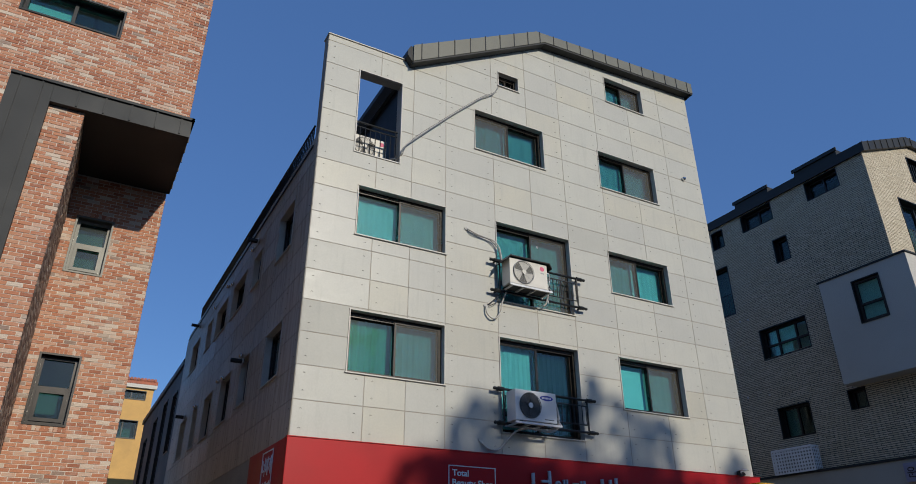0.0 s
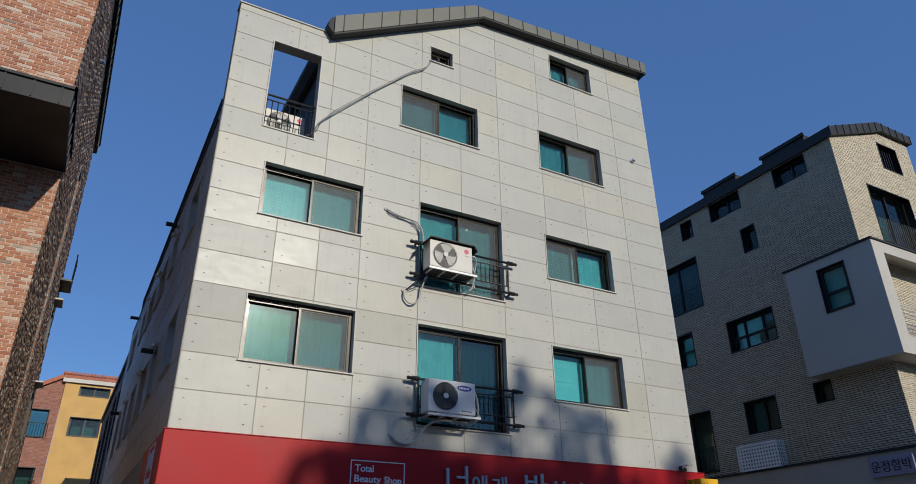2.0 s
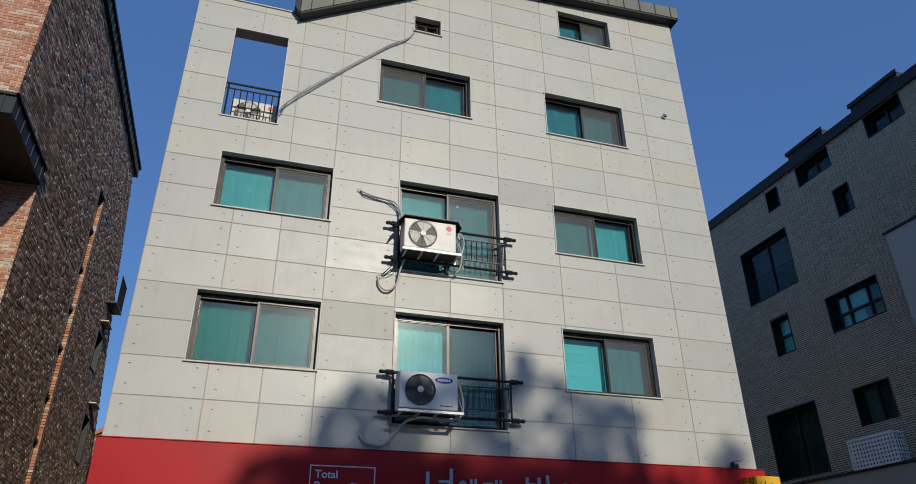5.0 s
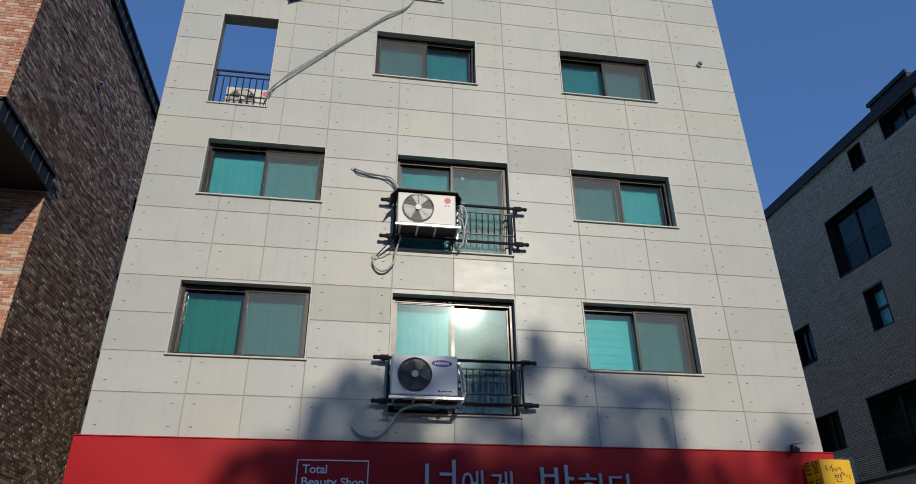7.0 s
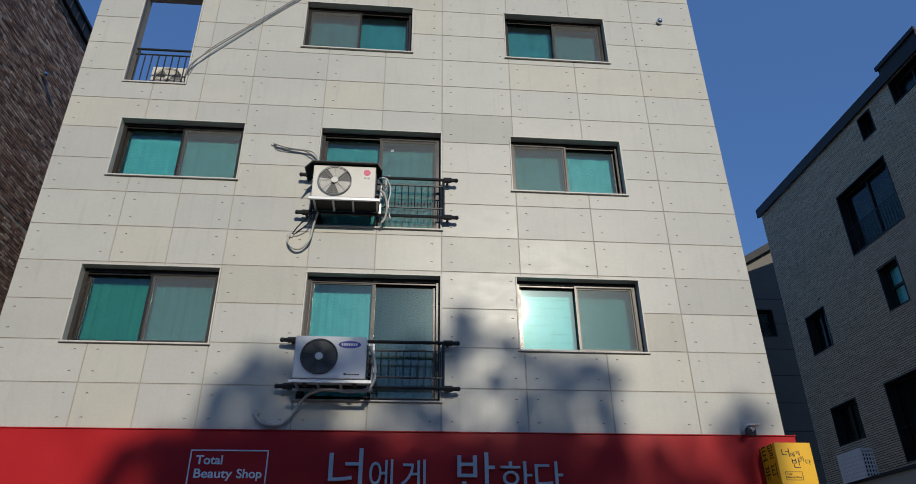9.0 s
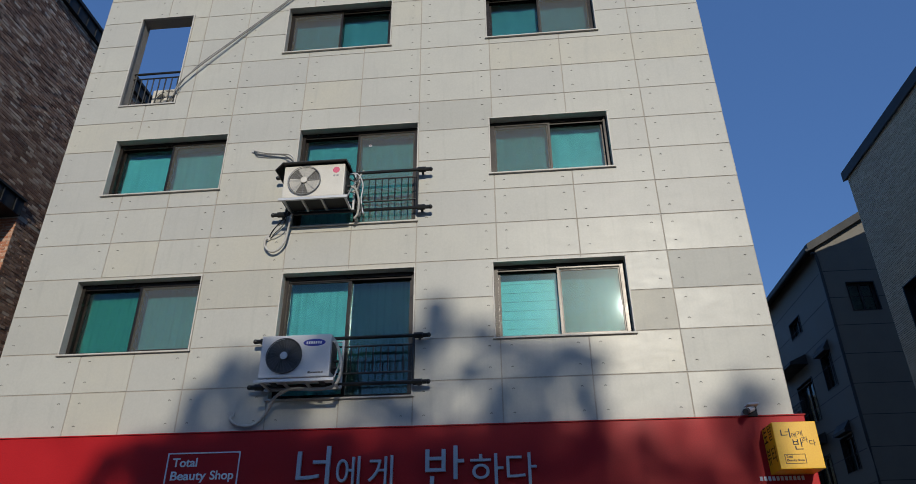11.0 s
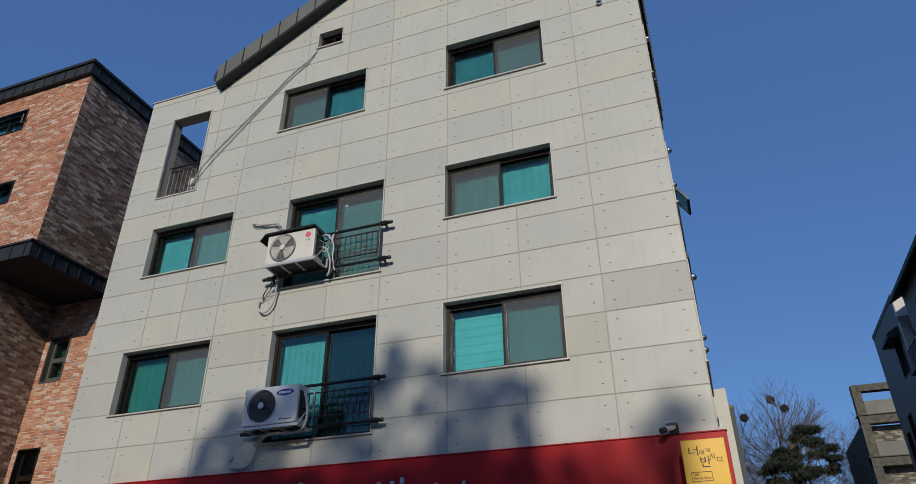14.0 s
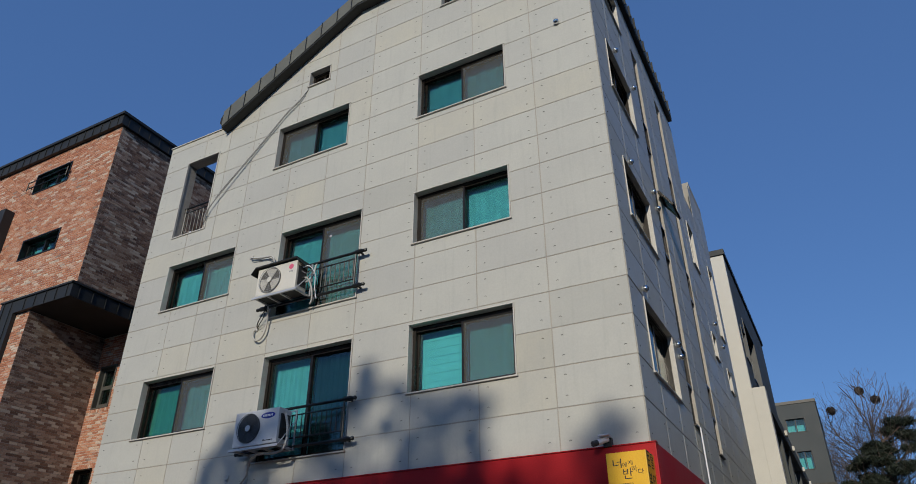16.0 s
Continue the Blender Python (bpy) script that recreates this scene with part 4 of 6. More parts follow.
# guard rail of the top window
bm = bmesh.new()
for z in (13.2, 13.42):
    rod(bm, (-2.9, -0.14, z), (-1.1, -0.14, z), 0.014, 6)
for x in (-2.9, -1.1):
    rod(bm, (x, -0.14, 13.15), (x, -0.14, 13.45), 0.018, 6)
    rod(bm, (x, -0.14, 13.3), (x, 0.0, 13.3), 0.014, 6)
ob = part("guard_rail", bm, M_BLACK, house)
ob.matrix_basis = bfront
bm = bmesh.new()
ball(bm, (14.62, -0.09, 12.24), 0.07)
rod(bm, (14.62, 0, 12.28), (14.62, -0.1, 12.28), 0.03)
ob = tagged(part("wall_lamp", bm, M_CHROME), "small round metal lamp on the shaded brick side wall", "lamp")
ob.matrix_basis = bright
for y, z in ((23.0, 9.3), (24.0, 7.05)):
    bm = bmesh.new()
    box(bm, y - 0.4, y + 0.4, -0.22, -0.01, z, z + 0.04)
    ob = part("window_hood", bm, M_TRIM, house)
    ob.matrix_basis = bright
bm = bmesh.new()
box(bm, 22.7, 23.8, -0.32, -0.01, 9.95, 10.0)
for i in range(9):
    rod(bm, (22.75 + i * 0.125, -0.3, 10.0), (22.75 + i * 0.125, -0.3, 10.85), 0.012, 5)
rod(bm, (22.7, -0.3, 10.86), (23.8, -0.3, 10.86), 0.02, 6)
ob = part("balcony_rail", bm, M_BLACK, house)
ob.matrix_basis = bright
# sunlit brick reveal of the stair window
for i in range(126):
    bm = bmesh.new()
    z = 3.02 + i * 0.068
    box(bm, 19.2, 19.299, -0.012, 0.085, z, z + 0.057)
    ob = part("brick", bm, M_BRICK, house)
    ob.matrix_basis = bright

# ---- the white brick house ----
RX, RY, RBACK, REND = 23.5, 11.70, 25.5, 28.7
RS = [(-17.5, -15.44, 9.47, 10.65), (-16.04, -15.42, 13.07, 14.05), (-20.95, -18.45, 11.73, 13.9), (-17.39, -16.06, 6.4, 7.52), (-14.5, -13.89, 6.92, 7.57), (-24.35, -23.2, 9.5, 10.87), (-20.15, -19.3, 9.48, 10.84), (-24.25, -22.88, 6.35, 7.57), (-21.35, -19.05, 5.33, 7.58), (-18.95, -18.36, 14.84, 15.63), (-17.3, -15.8, 15.0, 15.75), (-14.15, -12.8, 15.0, 15.75)]
wh = thing("white_brick_house", "white brick house with black roof edge and a projecting white bay", "house", pose(0, 0, 0))
rleft, rfront = facing_left(RX), facing_front(0, RY)
bm = bmesh.new()
for r in cells_less((-RBACK, -RY - 0.3, 0, 15.79), RS):
    prism(bm, rect_poly(r), 0.0, 0.3)
bmesh.ops.remove_doubles(bm, verts=bm.verts, dist=1e-4)
v1 = part("wall", bm, M_MORTARBLACK, wh, "shaded white brick side")
v1.matrix_basis = rleft
# Black joints wider than on the front, which deepens this side's shade.
bricks("brickwork", v1, (-RBACK, -RY, 5.15, 15.9), RS, M_BRICKWHITE, 0.29, 0.044, 0.022, 0.014, (-15.3, -12.0, 11.5, 13.2))
RF = [(26.55, 27.7, 15.45, 16.55), (25.0, 27.5, 12.0, 14.3)]
GAB = [((RX, 15.92), (26.9, 17.12)), ((26.9, 17.12), (REND, 17.12))]
bm = bmesh.new()
for r in cells_less((RX, REND, 0, 17.2), RF):
    p = rect_poly(r)
    for a, b in GAB:
        p = clip(p, a, b) if len(p) > 2 else p
    if len(p) > 2:
        prism(bm, p, 0.0, 0.3)
bmesh.ops.remove_doubles(bm, verts=bm.verts, dist=1e-4)
v2 = part("wall", bm, M_MORTARBLACK, wh, "sunlit white brick front")
v2.matrix_basis = rfront
bricks("brickwork", v2, (RX - 0.01, REND, 5.15, 17.2), RF, M_BRICKWHITE, 0.29, 0.05, 0.012, 0.012, None, GAB)
bm = bmesh.new()
box(bm, RX + 0.9, REND - 0.3, RY + 0.9, RBACK - 0.3, 0.05, 15.8)
box(bm, REND - 0.28, REND, RY + 0.32, RBACK, 0, 16.9)
box(bm, RX + 0.32, REND - 0.3, RBACK - 0.28, RBACK, 0, 15.9)
part("inner_wall", bm, M_WALLIN, wh, "dim plaster rooms behind the windows")
bm = bmesh.new()
glow = [(RX - 0.12, 15.80), (26.9, 17.12), (REND + 0.15, 17.12)]
gtop = [(RX - 0.12, 16.18), (26.75, 17.5), (REND + 0.15, 17.5)]
for (a, b), (c, d) in zip(zip(glow, glow[1:]), zip(gtop, gtop[1:])):
    prism(bm, [a, b, d, c], RY - 0.16, RBACK + 0.15)
rr = part("roof", bm, M_DARKMETAL, wh, "black standing-seam roof edge")
for k in range(13):
    f = k / 12
    x = glow[0][0] + f * (REND + 0.15 - glow[0][0])
    z = 15.80 + min(1.32, (x - glow[0][0]) * 1.32 / 3.52)
    bm = bmesh.new()
    box(bm, x - 0.015, x + 0.015, RY - 0.185, RY - 0.162, z, z + 0.4)
    part("seam", bm, M_DARKMETAL, rr)
# black dormers through the eaves
for y0, y1 in ((15.75, 17.35), (12.6, 14.35)):
    bm = bmesh.new()
    box(bm, RX - 0.1, RX + 1.6, y0 - 0.05, y1 + 0.05, 16.185, 16.44)
    box(bm, RX - 0.16, RX - 0.1, y0 - 0.1, y1 + 0.1, 16.36, 16.5)
    part("dormer", bm, M_DARKMETAL, wh, "black metal dormer")
for hole, bars, ups in zip(RS, ((0.45,), (), (), (), (), (), (0.5,), (), (), (), (), ()), ((0.3, 0.7), (), (0.5,), (0.5,), (), (0.5,), (), (0.5,), (0.5,), (), (0.5,), (0.5,))):
    house_window(wh, rleft, hole, bars, ups, M_GLASS if hole in (RS[0], RS[6]) else None, 0.07, 0.2)
for x0, x1, z0, z1, f in ((-17.3, -16.1, 9.95, 10.6, 1), (-17.2, -16.4, 9.5, 9.95, 1), (-20.1, -19.4, 9.5, 10.75, 1), (-17.3, -16.75, 6.45, 7.45, 1)):
    bm = bmesh.new()
    box(bm, x0, x1, 0.32, 0.33, z0, z1)
    part("blind", bm, M_CURTAIN, wh, "pale blind behind the glass").matrix_basis = rleft
for hole in RF:
    house_window(wh, rfront, hole, (), (0.5,), None, 0.09, 0.2)
# louvre slats of the small top window and iron rails of tall windows
for i in range(6):
    bm = bmesh.new()
    x = 26.68 + i * 0.16
    box(bm, x, x + 0.04, 0.12, 0.16, 15.55, 16.45)
    ob = part("bar", bm, M_BLACK, wh)
    ob.matrix_basis = rfront
def iron_rail(parent, m, x0, x1, z0, z1, y, step=0.13):
    bm = bmesh.new()
    rod(bm, (x0, y, z1), (x1, y, z1), 0.018, 6)
    ob = part("iron_rail", bm, M_BLACK, parent, "black iron guard rail")
    ob.matrix_basis = m
    bm = bmesh.new()
    rod(bm, (x0, y, z0), (x1, y, z0), 0.018, 6)
    part("lower_rail", bm, M_BLACK, ob)
    n = int((x1 - x0) / step)
    bar = bmesh.new()
    rod(bar, (0, y, z0), (0, y, z1), 0.011, 5)
    me = finish(bar, "bar", M_BLACK)
    for i in range(n + 1):
        b = new("bar", me)
        b.parent = ob
        b.location.x = x0 + (x1 - x0) * i / n
    return ob


iron_rail(wh, rfront, 25.05, 27.45, 12.05, 13.0, -0.05)
iron_rail(wh, rleft, -20.9, -18.5, 11.8, 12.65, 0.06)
iron_rail(wh, rleft, -21.3, -19.1, 5.4, 6.25, 0.06)
# the white bay with its loggia
RB0, RB1 = 22.8, 10.98
BWIN = (-12.95, -12.02, 9.47, 10.95)
bm = bmesh.new()
for r in cells_less((-14.15, -RB1, 7.62, 11.32), [BWIN]):
    prism(bm, rect_poly(r), 0.0, 0.2)
bmesh.ops.remove_doubles(bm, verts=bm.verts, dist=1e-4)
bayw = part("bay", bm, M_WHITE, wh, "smooth white projecting bay")
bayw.matrix_basis = facing_left(RB0)
bm = bmesh.new()
for r in cells_less((RB0 + 0.202, REND + 0.4, 7.62, 11.32), [(23.35, 28.6, 8.2, 10.95)]):
    prism(bm, rect_poly(r), 0.0, 0.2)
ob = part("bay", bm, M_WHITE, wh)
ob.matrix_basis = facing_front(0, RB1)
bm = bmesh.new()
box(bm, RB0 + 0.202, REND + 0.4, RB1 + 0.202, 14.15, 7.63, 7.8)
box(bm, RB0 + 0.202, REND + 0.4, RB1 + 0.202, 14.15, 11.15, 11.31)
box(bm, RB0 + 0.21, RX - 0.02, 14.0, 14.15, 7.8, 11.15)
box(bm, 23.25, 23.33, RB1 + 0.21, 11.66, 7.8, 11.15)
part("bay_lining", bm, M_WHITE, wh)
bm = bmesh.new()
box(bm, RB0 - 0.05, REND + 0.45, RB1 - 0.05, 14.2, 11.325, 11.38)
part("coping", bm, M_DARKMETAL, wh, "thin black coping")
house_window(wh, facing_left(RB0), BWIN, (0.42,), (), M_GLASS, 0.09, 0.06)
bm = bmesh.new()
box(bm, BWIN[0] - 0.05, BWIN[1] + 0.05, 0.22, 0.23, BWIN[2] - 0.05, BWIN[3] + 0.05)
part("blind", bm, M_BLIND, wh, "pale blind behind the glass").matrix_basis = facing_left(RB0)
for i in range(8):
    bm = bmesh.new()
    rod(bm, (23.4, 11.1, 8.35 + i * 0.13), (28.55, 11.1, 8.35 + i * 0.13), 0.014, 6)
    part("loggia_rail", bm, M_STEEL, wh, "bright steel loggia rail")
for i in range(6):
    bm = bmesh.new()
    rod(bm, (23.45 + i, 11.1, 8.2), (23.45 + i, 11.1, 9.3), 0.02, 6)
    part("loggia_post", bm, M_STEEL, wh)
# base storey in smooth render, ledge on top
bm = bmesh.new()
box(bm, RX - 0.28, RX - 0.002, RY - 0.3, RBACK, 0, 5.04)
box(bm, RX - 0.002, REND, RY - 0.3, RY - 0.002, 0, 5.04)
part("base_wall", bm, M_BASE, wh, "smooth grey base storey")
bm = bmesh.new()
box(bm, RX - 0.34, RX - 0.014, RY - 0.36, RBACK + 0.02, 5.045, 5.12)
part("ledge", bm, M_DARKMETAL, wh)
# perforated guard of a cooling unit
def unit_guard(gx0, gx1, gz0, gz1, gd):
    """A box of perforated sheet round a cooling unit on the wall."""
    guard = thing("unit_guard", "white perforated metal guard box on the brick wall", "guard", rleft, "unit guards on the white brick wall")
    bm = bmesh.new()
    for i in range(15):
        x = gx0 + (gx1 - gx0) * i / 14
        box(bm, x - 0.03, x + 0.03, gd, gd + 0.012, gz0, gz1)
    for i in range(8):
        z = gz0 + (gz1 - gz0) * i / 7
        box(bm, gx0, gx1, gd + 0.001, gd + 0.011, z - 0.03, z + 0.03)
    part("front_grille", bm, M_PERF, guard)
    for x in (gx0 - 0.02, gx1):
        bm = bmesh.new()
        for i in range(5):
            y = gd + 0.03 + (-0.02 - gd - 0.03) * i / 4
            box(bm, x, x + 0.012, y - 0.02, y + 0.02, gz0, gz1)
        for i in range(8):
            z = gz0 + (gz1 - gz0) * i / 7
            box(bm, x + 0.001, x + 0.011, gd, -0.015, z - 0.022, z + 0.022)
        part("side_grille", bm, M_PERF, guard)
    bm = bmesh.new()
    box(bm, gx0, gx1, gd + 0.014, -0.014, gz1 + 0.002, gz1 + 0.015)
    part("top_plate", bm, M_PERF, guard)
    # Inner box is coloured black so the guard's holes look deep in shade.
    bm = bmesh.new()
    box(bm, gx0 + 0.06, gx1 - 0.06, gd + 0.08, -0.05, gz0, gz1 - 0.05, 0.01)
    part("cooling_unit", bm, M_FANDARK, guard, "unit behind the holes, blackened like the shade inside")


unit_guard(-17.75, -16.1, 5.13, 5.95, -0.42)
unit_guard(-23.95, -22.75, 5.13, 5.95, -0.42)
board = thing("shop_sign", "lilac-grey shop sign board on the pale base wall", "sign", rleft)
bm = bmesh.new()
box(bm, -13.1, -11.75, -0.40, -0.285, 4.36, 4.92, 0.01)
part("board", bm, M_SIGNBOARD, board)
words("운정함박", -13.02, -11.82, 4.48, 4.80, -0.402, M_INK, board, 0.004)
for y, z in ((17.9, 11.25), (18.3, 11.3), (17.6, 8.1), (18.6, 8.2), (19.4, 8.2), (16.0, 14.6), (18.0, 15.3)):
    bm = bmesh.new()
    ball(bm, (-y, -0.05, z), 0.045, 8)
    ob = part("vent_cap", bm, M_STEEL, wh)
    ob.matrix_basis = rleft

# ---- houses behind ----
def plain_house(name, label, x0, x1, y0, y1, h, mat, face, holes, m_roof=M_DARKMETAL, eave=0.25, side="left", fronts=(), front_mat=None, pane=None):
    """A further house: walls with real openings on the side and the front that face the street, dark rooms, a flat eave."""
    hs = thing(name, label, "house", pose(0, 0, 0))
    sm = facing_left(x0) if side == "left" else facing_right(x1)
    lo, hi = (-y1, -y0) if side == "left" else (y0, y1)
    bm = bmesh.new()
    cut = 0.25
    for r in cells_less((lo, hi - cut, 0, h) if side == "left" else (lo + cut, hi, 0, h), holes):
        prism(bm, rect_poly(r), 0, cut)
    bmesh.ops.remove_doubles(bm, verts=bm.verts, dist=1e-4)
    ob = part("wall", bm, mat, hs)
    ob.matrix_basis = sm
    bm = bmesh.new()
    for r in cells_less((x0, x1, 0, h), fronts):
        prism(bm, rect_poly(r), 0, cut)
    bmesh.ops.remove_doubles(bm, verts=bm.verts, dist=1e-4)
    ob = part("wall", bm, front_mat or mat, hs)
    fm = facing_front(0, y0)
    ob.matrix_basis = fm
    bm = bmesh.new()
    box(bm, x0 + 0.8, x1 - 0.8, y0 + 0.8, y1 - 0.4, 0.02, h - 0.1)
    box(bm, x0 + 0.26, x1 - 0.26, y1 - 0.3, y1, 0, h)
    if side == "left":
        box(bm, x1 - 0.25, x1, y0 + 0.26, y1, 0, h)
    else:
        box(bm, x0, x0 + 0.25, y0 + 0.26, y1, 0, h)
    part("inner_wall", bm, M_WALLIN, hs)
    bm = bmesh.new()
    box(bm, x0 - eave, x1 + eave, y0 - eave, y1 + eave, h + 0.002, h + 0.22, 0.01)
    part("roof", bm, m_roof, hs)
    for hole in holes:
        house_window(hs, sm, hole, (), (0.5,), pane)
    for hole in fronts:
        house_window(hs, fm, hole, (), (0.5,), pane)
    return hs, sm, fm


# ochre and red brick house down the alley
oh, osm, ofm = plain_house("ochre_house", "ochre rendered house end with tiled roof edge", 1.2, 3.95, 45, 54, 12.35, M_OCHRE, 0, [], M_TILE, 0.15, fronts=[(2.0, 3.55, 11.45, 11.95), (1.85, 3.4, 9.2, 10.2)])
bm = bmesh.new()
box(bm, 1.05, 4.1, 44.84, 45.0, 12.12, 12.34)
part("cornice", bm, M_CREAM, oh)
for i in range(16):
    bm = bmesh.new()
    x = 1.08 + i * 0.19
    rod(bm, (x, 44.78, 12.62), (x, 46.0, 12.72), 0.09, 7)
    part("roof_tile", bm, M_TILE, oh)
rh = thing("red_brick_house", "red brick house with tiled sloping roof edge and iron balconies", "house", pose(0, 0, 0))
FRH = [(-0.95, 0.75, 9.0, 10.5), (-0.95, 0.75, 6.0, 7.4)]
SL = ((-4.0, 9.3), (1.2, 12.4))
bm = bmesh.new()
for r in cells_less((-4, 1.18, 0, 12.3), FRH):
    p = clip(rect_poly(r), *SL)
    if len(p) > 2:
        prism(bm, p, 0, 0.3)
bmesh.ops.remove_doubles(bm, verts=bm.verts, dist=1e-4)
wv = part("wall", bm, M_MORTARDARK, rh)
wv.matrix_basis = facing_front(0, 45.1)
bricks("brickwork", wv, (-3.0, 1.18, 5.5, 12.3), FRH, M_REDBRICKFAR, 0.2, 0.06, 0.012, 0.01, None, [SL])
bm = bmesh.new()
prism(bm, [(-4, 9.32), (1.2, 12.42), (1.2, 12.66), (-4, 9.56)], 44.9, 50)
part("roof", bm, M_TILE, rh)
bm = bmesh.new()
box(bm, -3.6, 1.0, 46, 49.5, 0.02, 9.2)
part("inner_wall", bm, M_WALLIN, rh)
for hole in FRH:
    house_window(rh, facing_front(0, 45.1), hole, (), (0.5,))
    iron_rail(rh, facing_front(0, 45.1), hole[0] - 0.1, hole[1] + 0.1, hole[2] + 0.02, hole[2] + 0.75, -0.12)

# slate-grey house behind the block, on the alley
plain_house("slate_house", "dark slate-grey house behind the block", 3.3, 9.0, 27.2, 39.5, 9.0, M_CHARCOAL, 0, [(-29.0, -28.0, 6.0, 8.2), (-31.6, -30.6, 3.5, 8.4), (-34.5, -33.4, 4.5, 8.2), (-37.5, -36.5, 5.5, 7.8)], eave=0.08)

# cream house behind the block on the side street
ch, csm, cfm = plain_house("cream_house", "cream rendered house with charcoal side wall", 9.4, 14.52, 27.2, 38.0, 13.95, M_CHARCOAL, 0, [(28.0, 29.0, 10.2, 11.4), (29.4, 32.5, 9.8, 12.2)], eave=0.06, side="right", front_mat=M_CREAM)
for y0, y1, h_ in ((27.2, 27.75, 8.84), (50.0, 50.5, 8.3)):
    bm = bmesh.new()
    box(bm, 14.522, 14.93, y0, y1, 0, h_)
    part("pier", bm, M_CREAM, ch, "cream pier")
bm = bmesh.new()
box(bm, 14.545, 14.9, 27.76, 50.5, 8.31, 8.8)
part("canopy", bm, M_CHARCOAL, ch, "charcoal canopy edge with small lamps")
for y in (33, 36, 41, 45):
    bm = bmesh.new()
    box(bm, 14.9, 15.0, y, y + 0.3, 8.45, 8.65, 0.02)
    part("canopy_lamp", bm, M_CREAM, ch)
for y in (29.5, 32, 35, 40):
    bm = bmesh.new()
    box(bm, 14.6, 14.8, y, y + 0.5, 0, 8.3)
    part("pier", bm, M_CHARCOAL, ch)

# small grey house further down
gh, gsm, gfm = plain_house("grey_house", "grey rendered house end with two bright windows", 10.0, 16.0, 60, 72, 16.7, M_CHARCOAL, 0, [], M_GREYPANEL, 0.05, fronts=[(13.7, 15.05, 14.6, 15.6), (14.0, 15.0, 11.9, 13.2)], pane=M_GLASS, side="right")
bm = bmesh.new()
box(bm, 9.9, 16.1, 59.9, 60.0, 0, 10.9)
part("base_wall", bm, M_STONE, gh)

# grey panelled house beyond the white brick one
HS = [(-34.1, -32.8, 12.55, 13.3), (-31.75, -30.75, 9.55, 10.9), (-34.9, -33.1, 8.75, 10.55), (-31.9, -30.7, 6.3, 7.6), (-35.0, -33.2, 5.6, 7.3)]
ph, psm, pfm = plain_house("grey_panel_house", "grey panelled house with dark eaves, hoods and iron balconies", 23.5, 29.0, 29.6, 36.6, 14.9, M_GREYPANEL, 0, HS, M_GREYPANEL, 0.0, fronts=[(24.35, 25.4, 12.2, 13.4)])
bm = bmesh.new()
hl, ht = [(23.1, 14.78), (26.3, 16.6), (29.4, 14.85)], [(23.1, 15.12), (26.3, 16.95), (29.4, 15.2)]
for (p, q), (r, s) in zip(zip(hl, hl[1:]), zip(ht, ht[1:])):
    prism(bm, [p, q, s, r], 29.3, 36.9)
part("eave", bm, M_DARKMETAL, ph, "dark overhanging eaves with gutter")
bm = bmesh.new()
prism(bm, [(23.55, 15.13), (26.3, 16.58), (28.95, 15.13)], 29.65, 29.9)
part("gable", bm, M_GREYPANEL, ph)
bm = bmesh.new()
tube(bm, [(23.2, 29.35, 14.7), (23.45, 29.5, 14.3), (23.46, 29.54, 10), (23.46, 29.54, 0.1)], 0.06)
rod(bm, (23.05, 29.3, 14.82), (23.05, 36.9, 14.82), 0.075, 8)
part("gutter", bm, M_DARKMETAL, ph)
for y0, y1, zz in ((33.1, 36.4, 11.15), (33.1, 36.6, 7.75), (30.7, 31.9, 7.68), (30.65, 31.85, 10.95)):
    bm = bmesh.new()
    out_ = 0.75 if y1 - y0 > 2 else 0.25
    prism(bm, [(23.5 - out_, zz), (23.49, zz), (23.49, zz + 0.45), (23.5 - out_, zz + 0.12)], y0, y1)
    part("window_hood", bm, M_DARKMETAL, ph)
iron_rail(ph, psm, -35.9, -33.2, 8.7, 9.6, -0.55)
iron_rail(ph, psm, -35.9, -33.2, 5.6, 6.5, -0.55)
iron_rail(ph, psm, -38.4, -36.7, 11.8, 12.9, -0.05)
bm = bmesh.new()
box(bm, 23.52, 28.5, 36.62, 38.38, 0, 11.8)
part("link_wall", bm, M_GREYPANEL, ph)
bm = bmesh.new()
prism(bm, [(36.6, 13.0), (38.4, 14.4), (38.4, 14.65), (36.6, 13.25)], 23.45, 24.2)
ob = part("stair_roof", bm, M_DARKMETAL, ph)
ob.matrix_basis = Matrix(((0, 1, 0, 0), (1, 0, 0, 0), (0, 0, 1, 0), (0, 0, 0, 1)))
for k in range(9):
    for side_, x0, x1 in (("side", 29.85, 36.6),):
        bm = bmesh.new()
        zz = 4.5 + k * 1.18
        box(bm, 23.492, 23.499, x0, x1, zz, zz + 0.022)
        part("joint", bm, M_DARKMETAL, ph)
    bm = bmesh.new()
    box(bm, 23.5, 29.0, 29.592, 29.599, zz, zz + 0.022)
    part("joint", bm, M_DARKMETAL, ph)
bh, bsm, bfm = plain_house("beige_panel_house", "beige panelled flat-topped house with dark hooded windows", 23.5, 29.0, 38.4, 44.4, 15.6, M_GREYPANEL, 0, [(-40.5, -39.2, 12.2, 13.8), (-42.3, -41.6, 9.6, 10.8), (-43.6, -42.9, 8.4, 10.2), (-40.4, -39.5, 8.8, 10.4)], M_DARKMETAL, 0.03, front_mat=M_CREAM)
bm = bmesh.new()
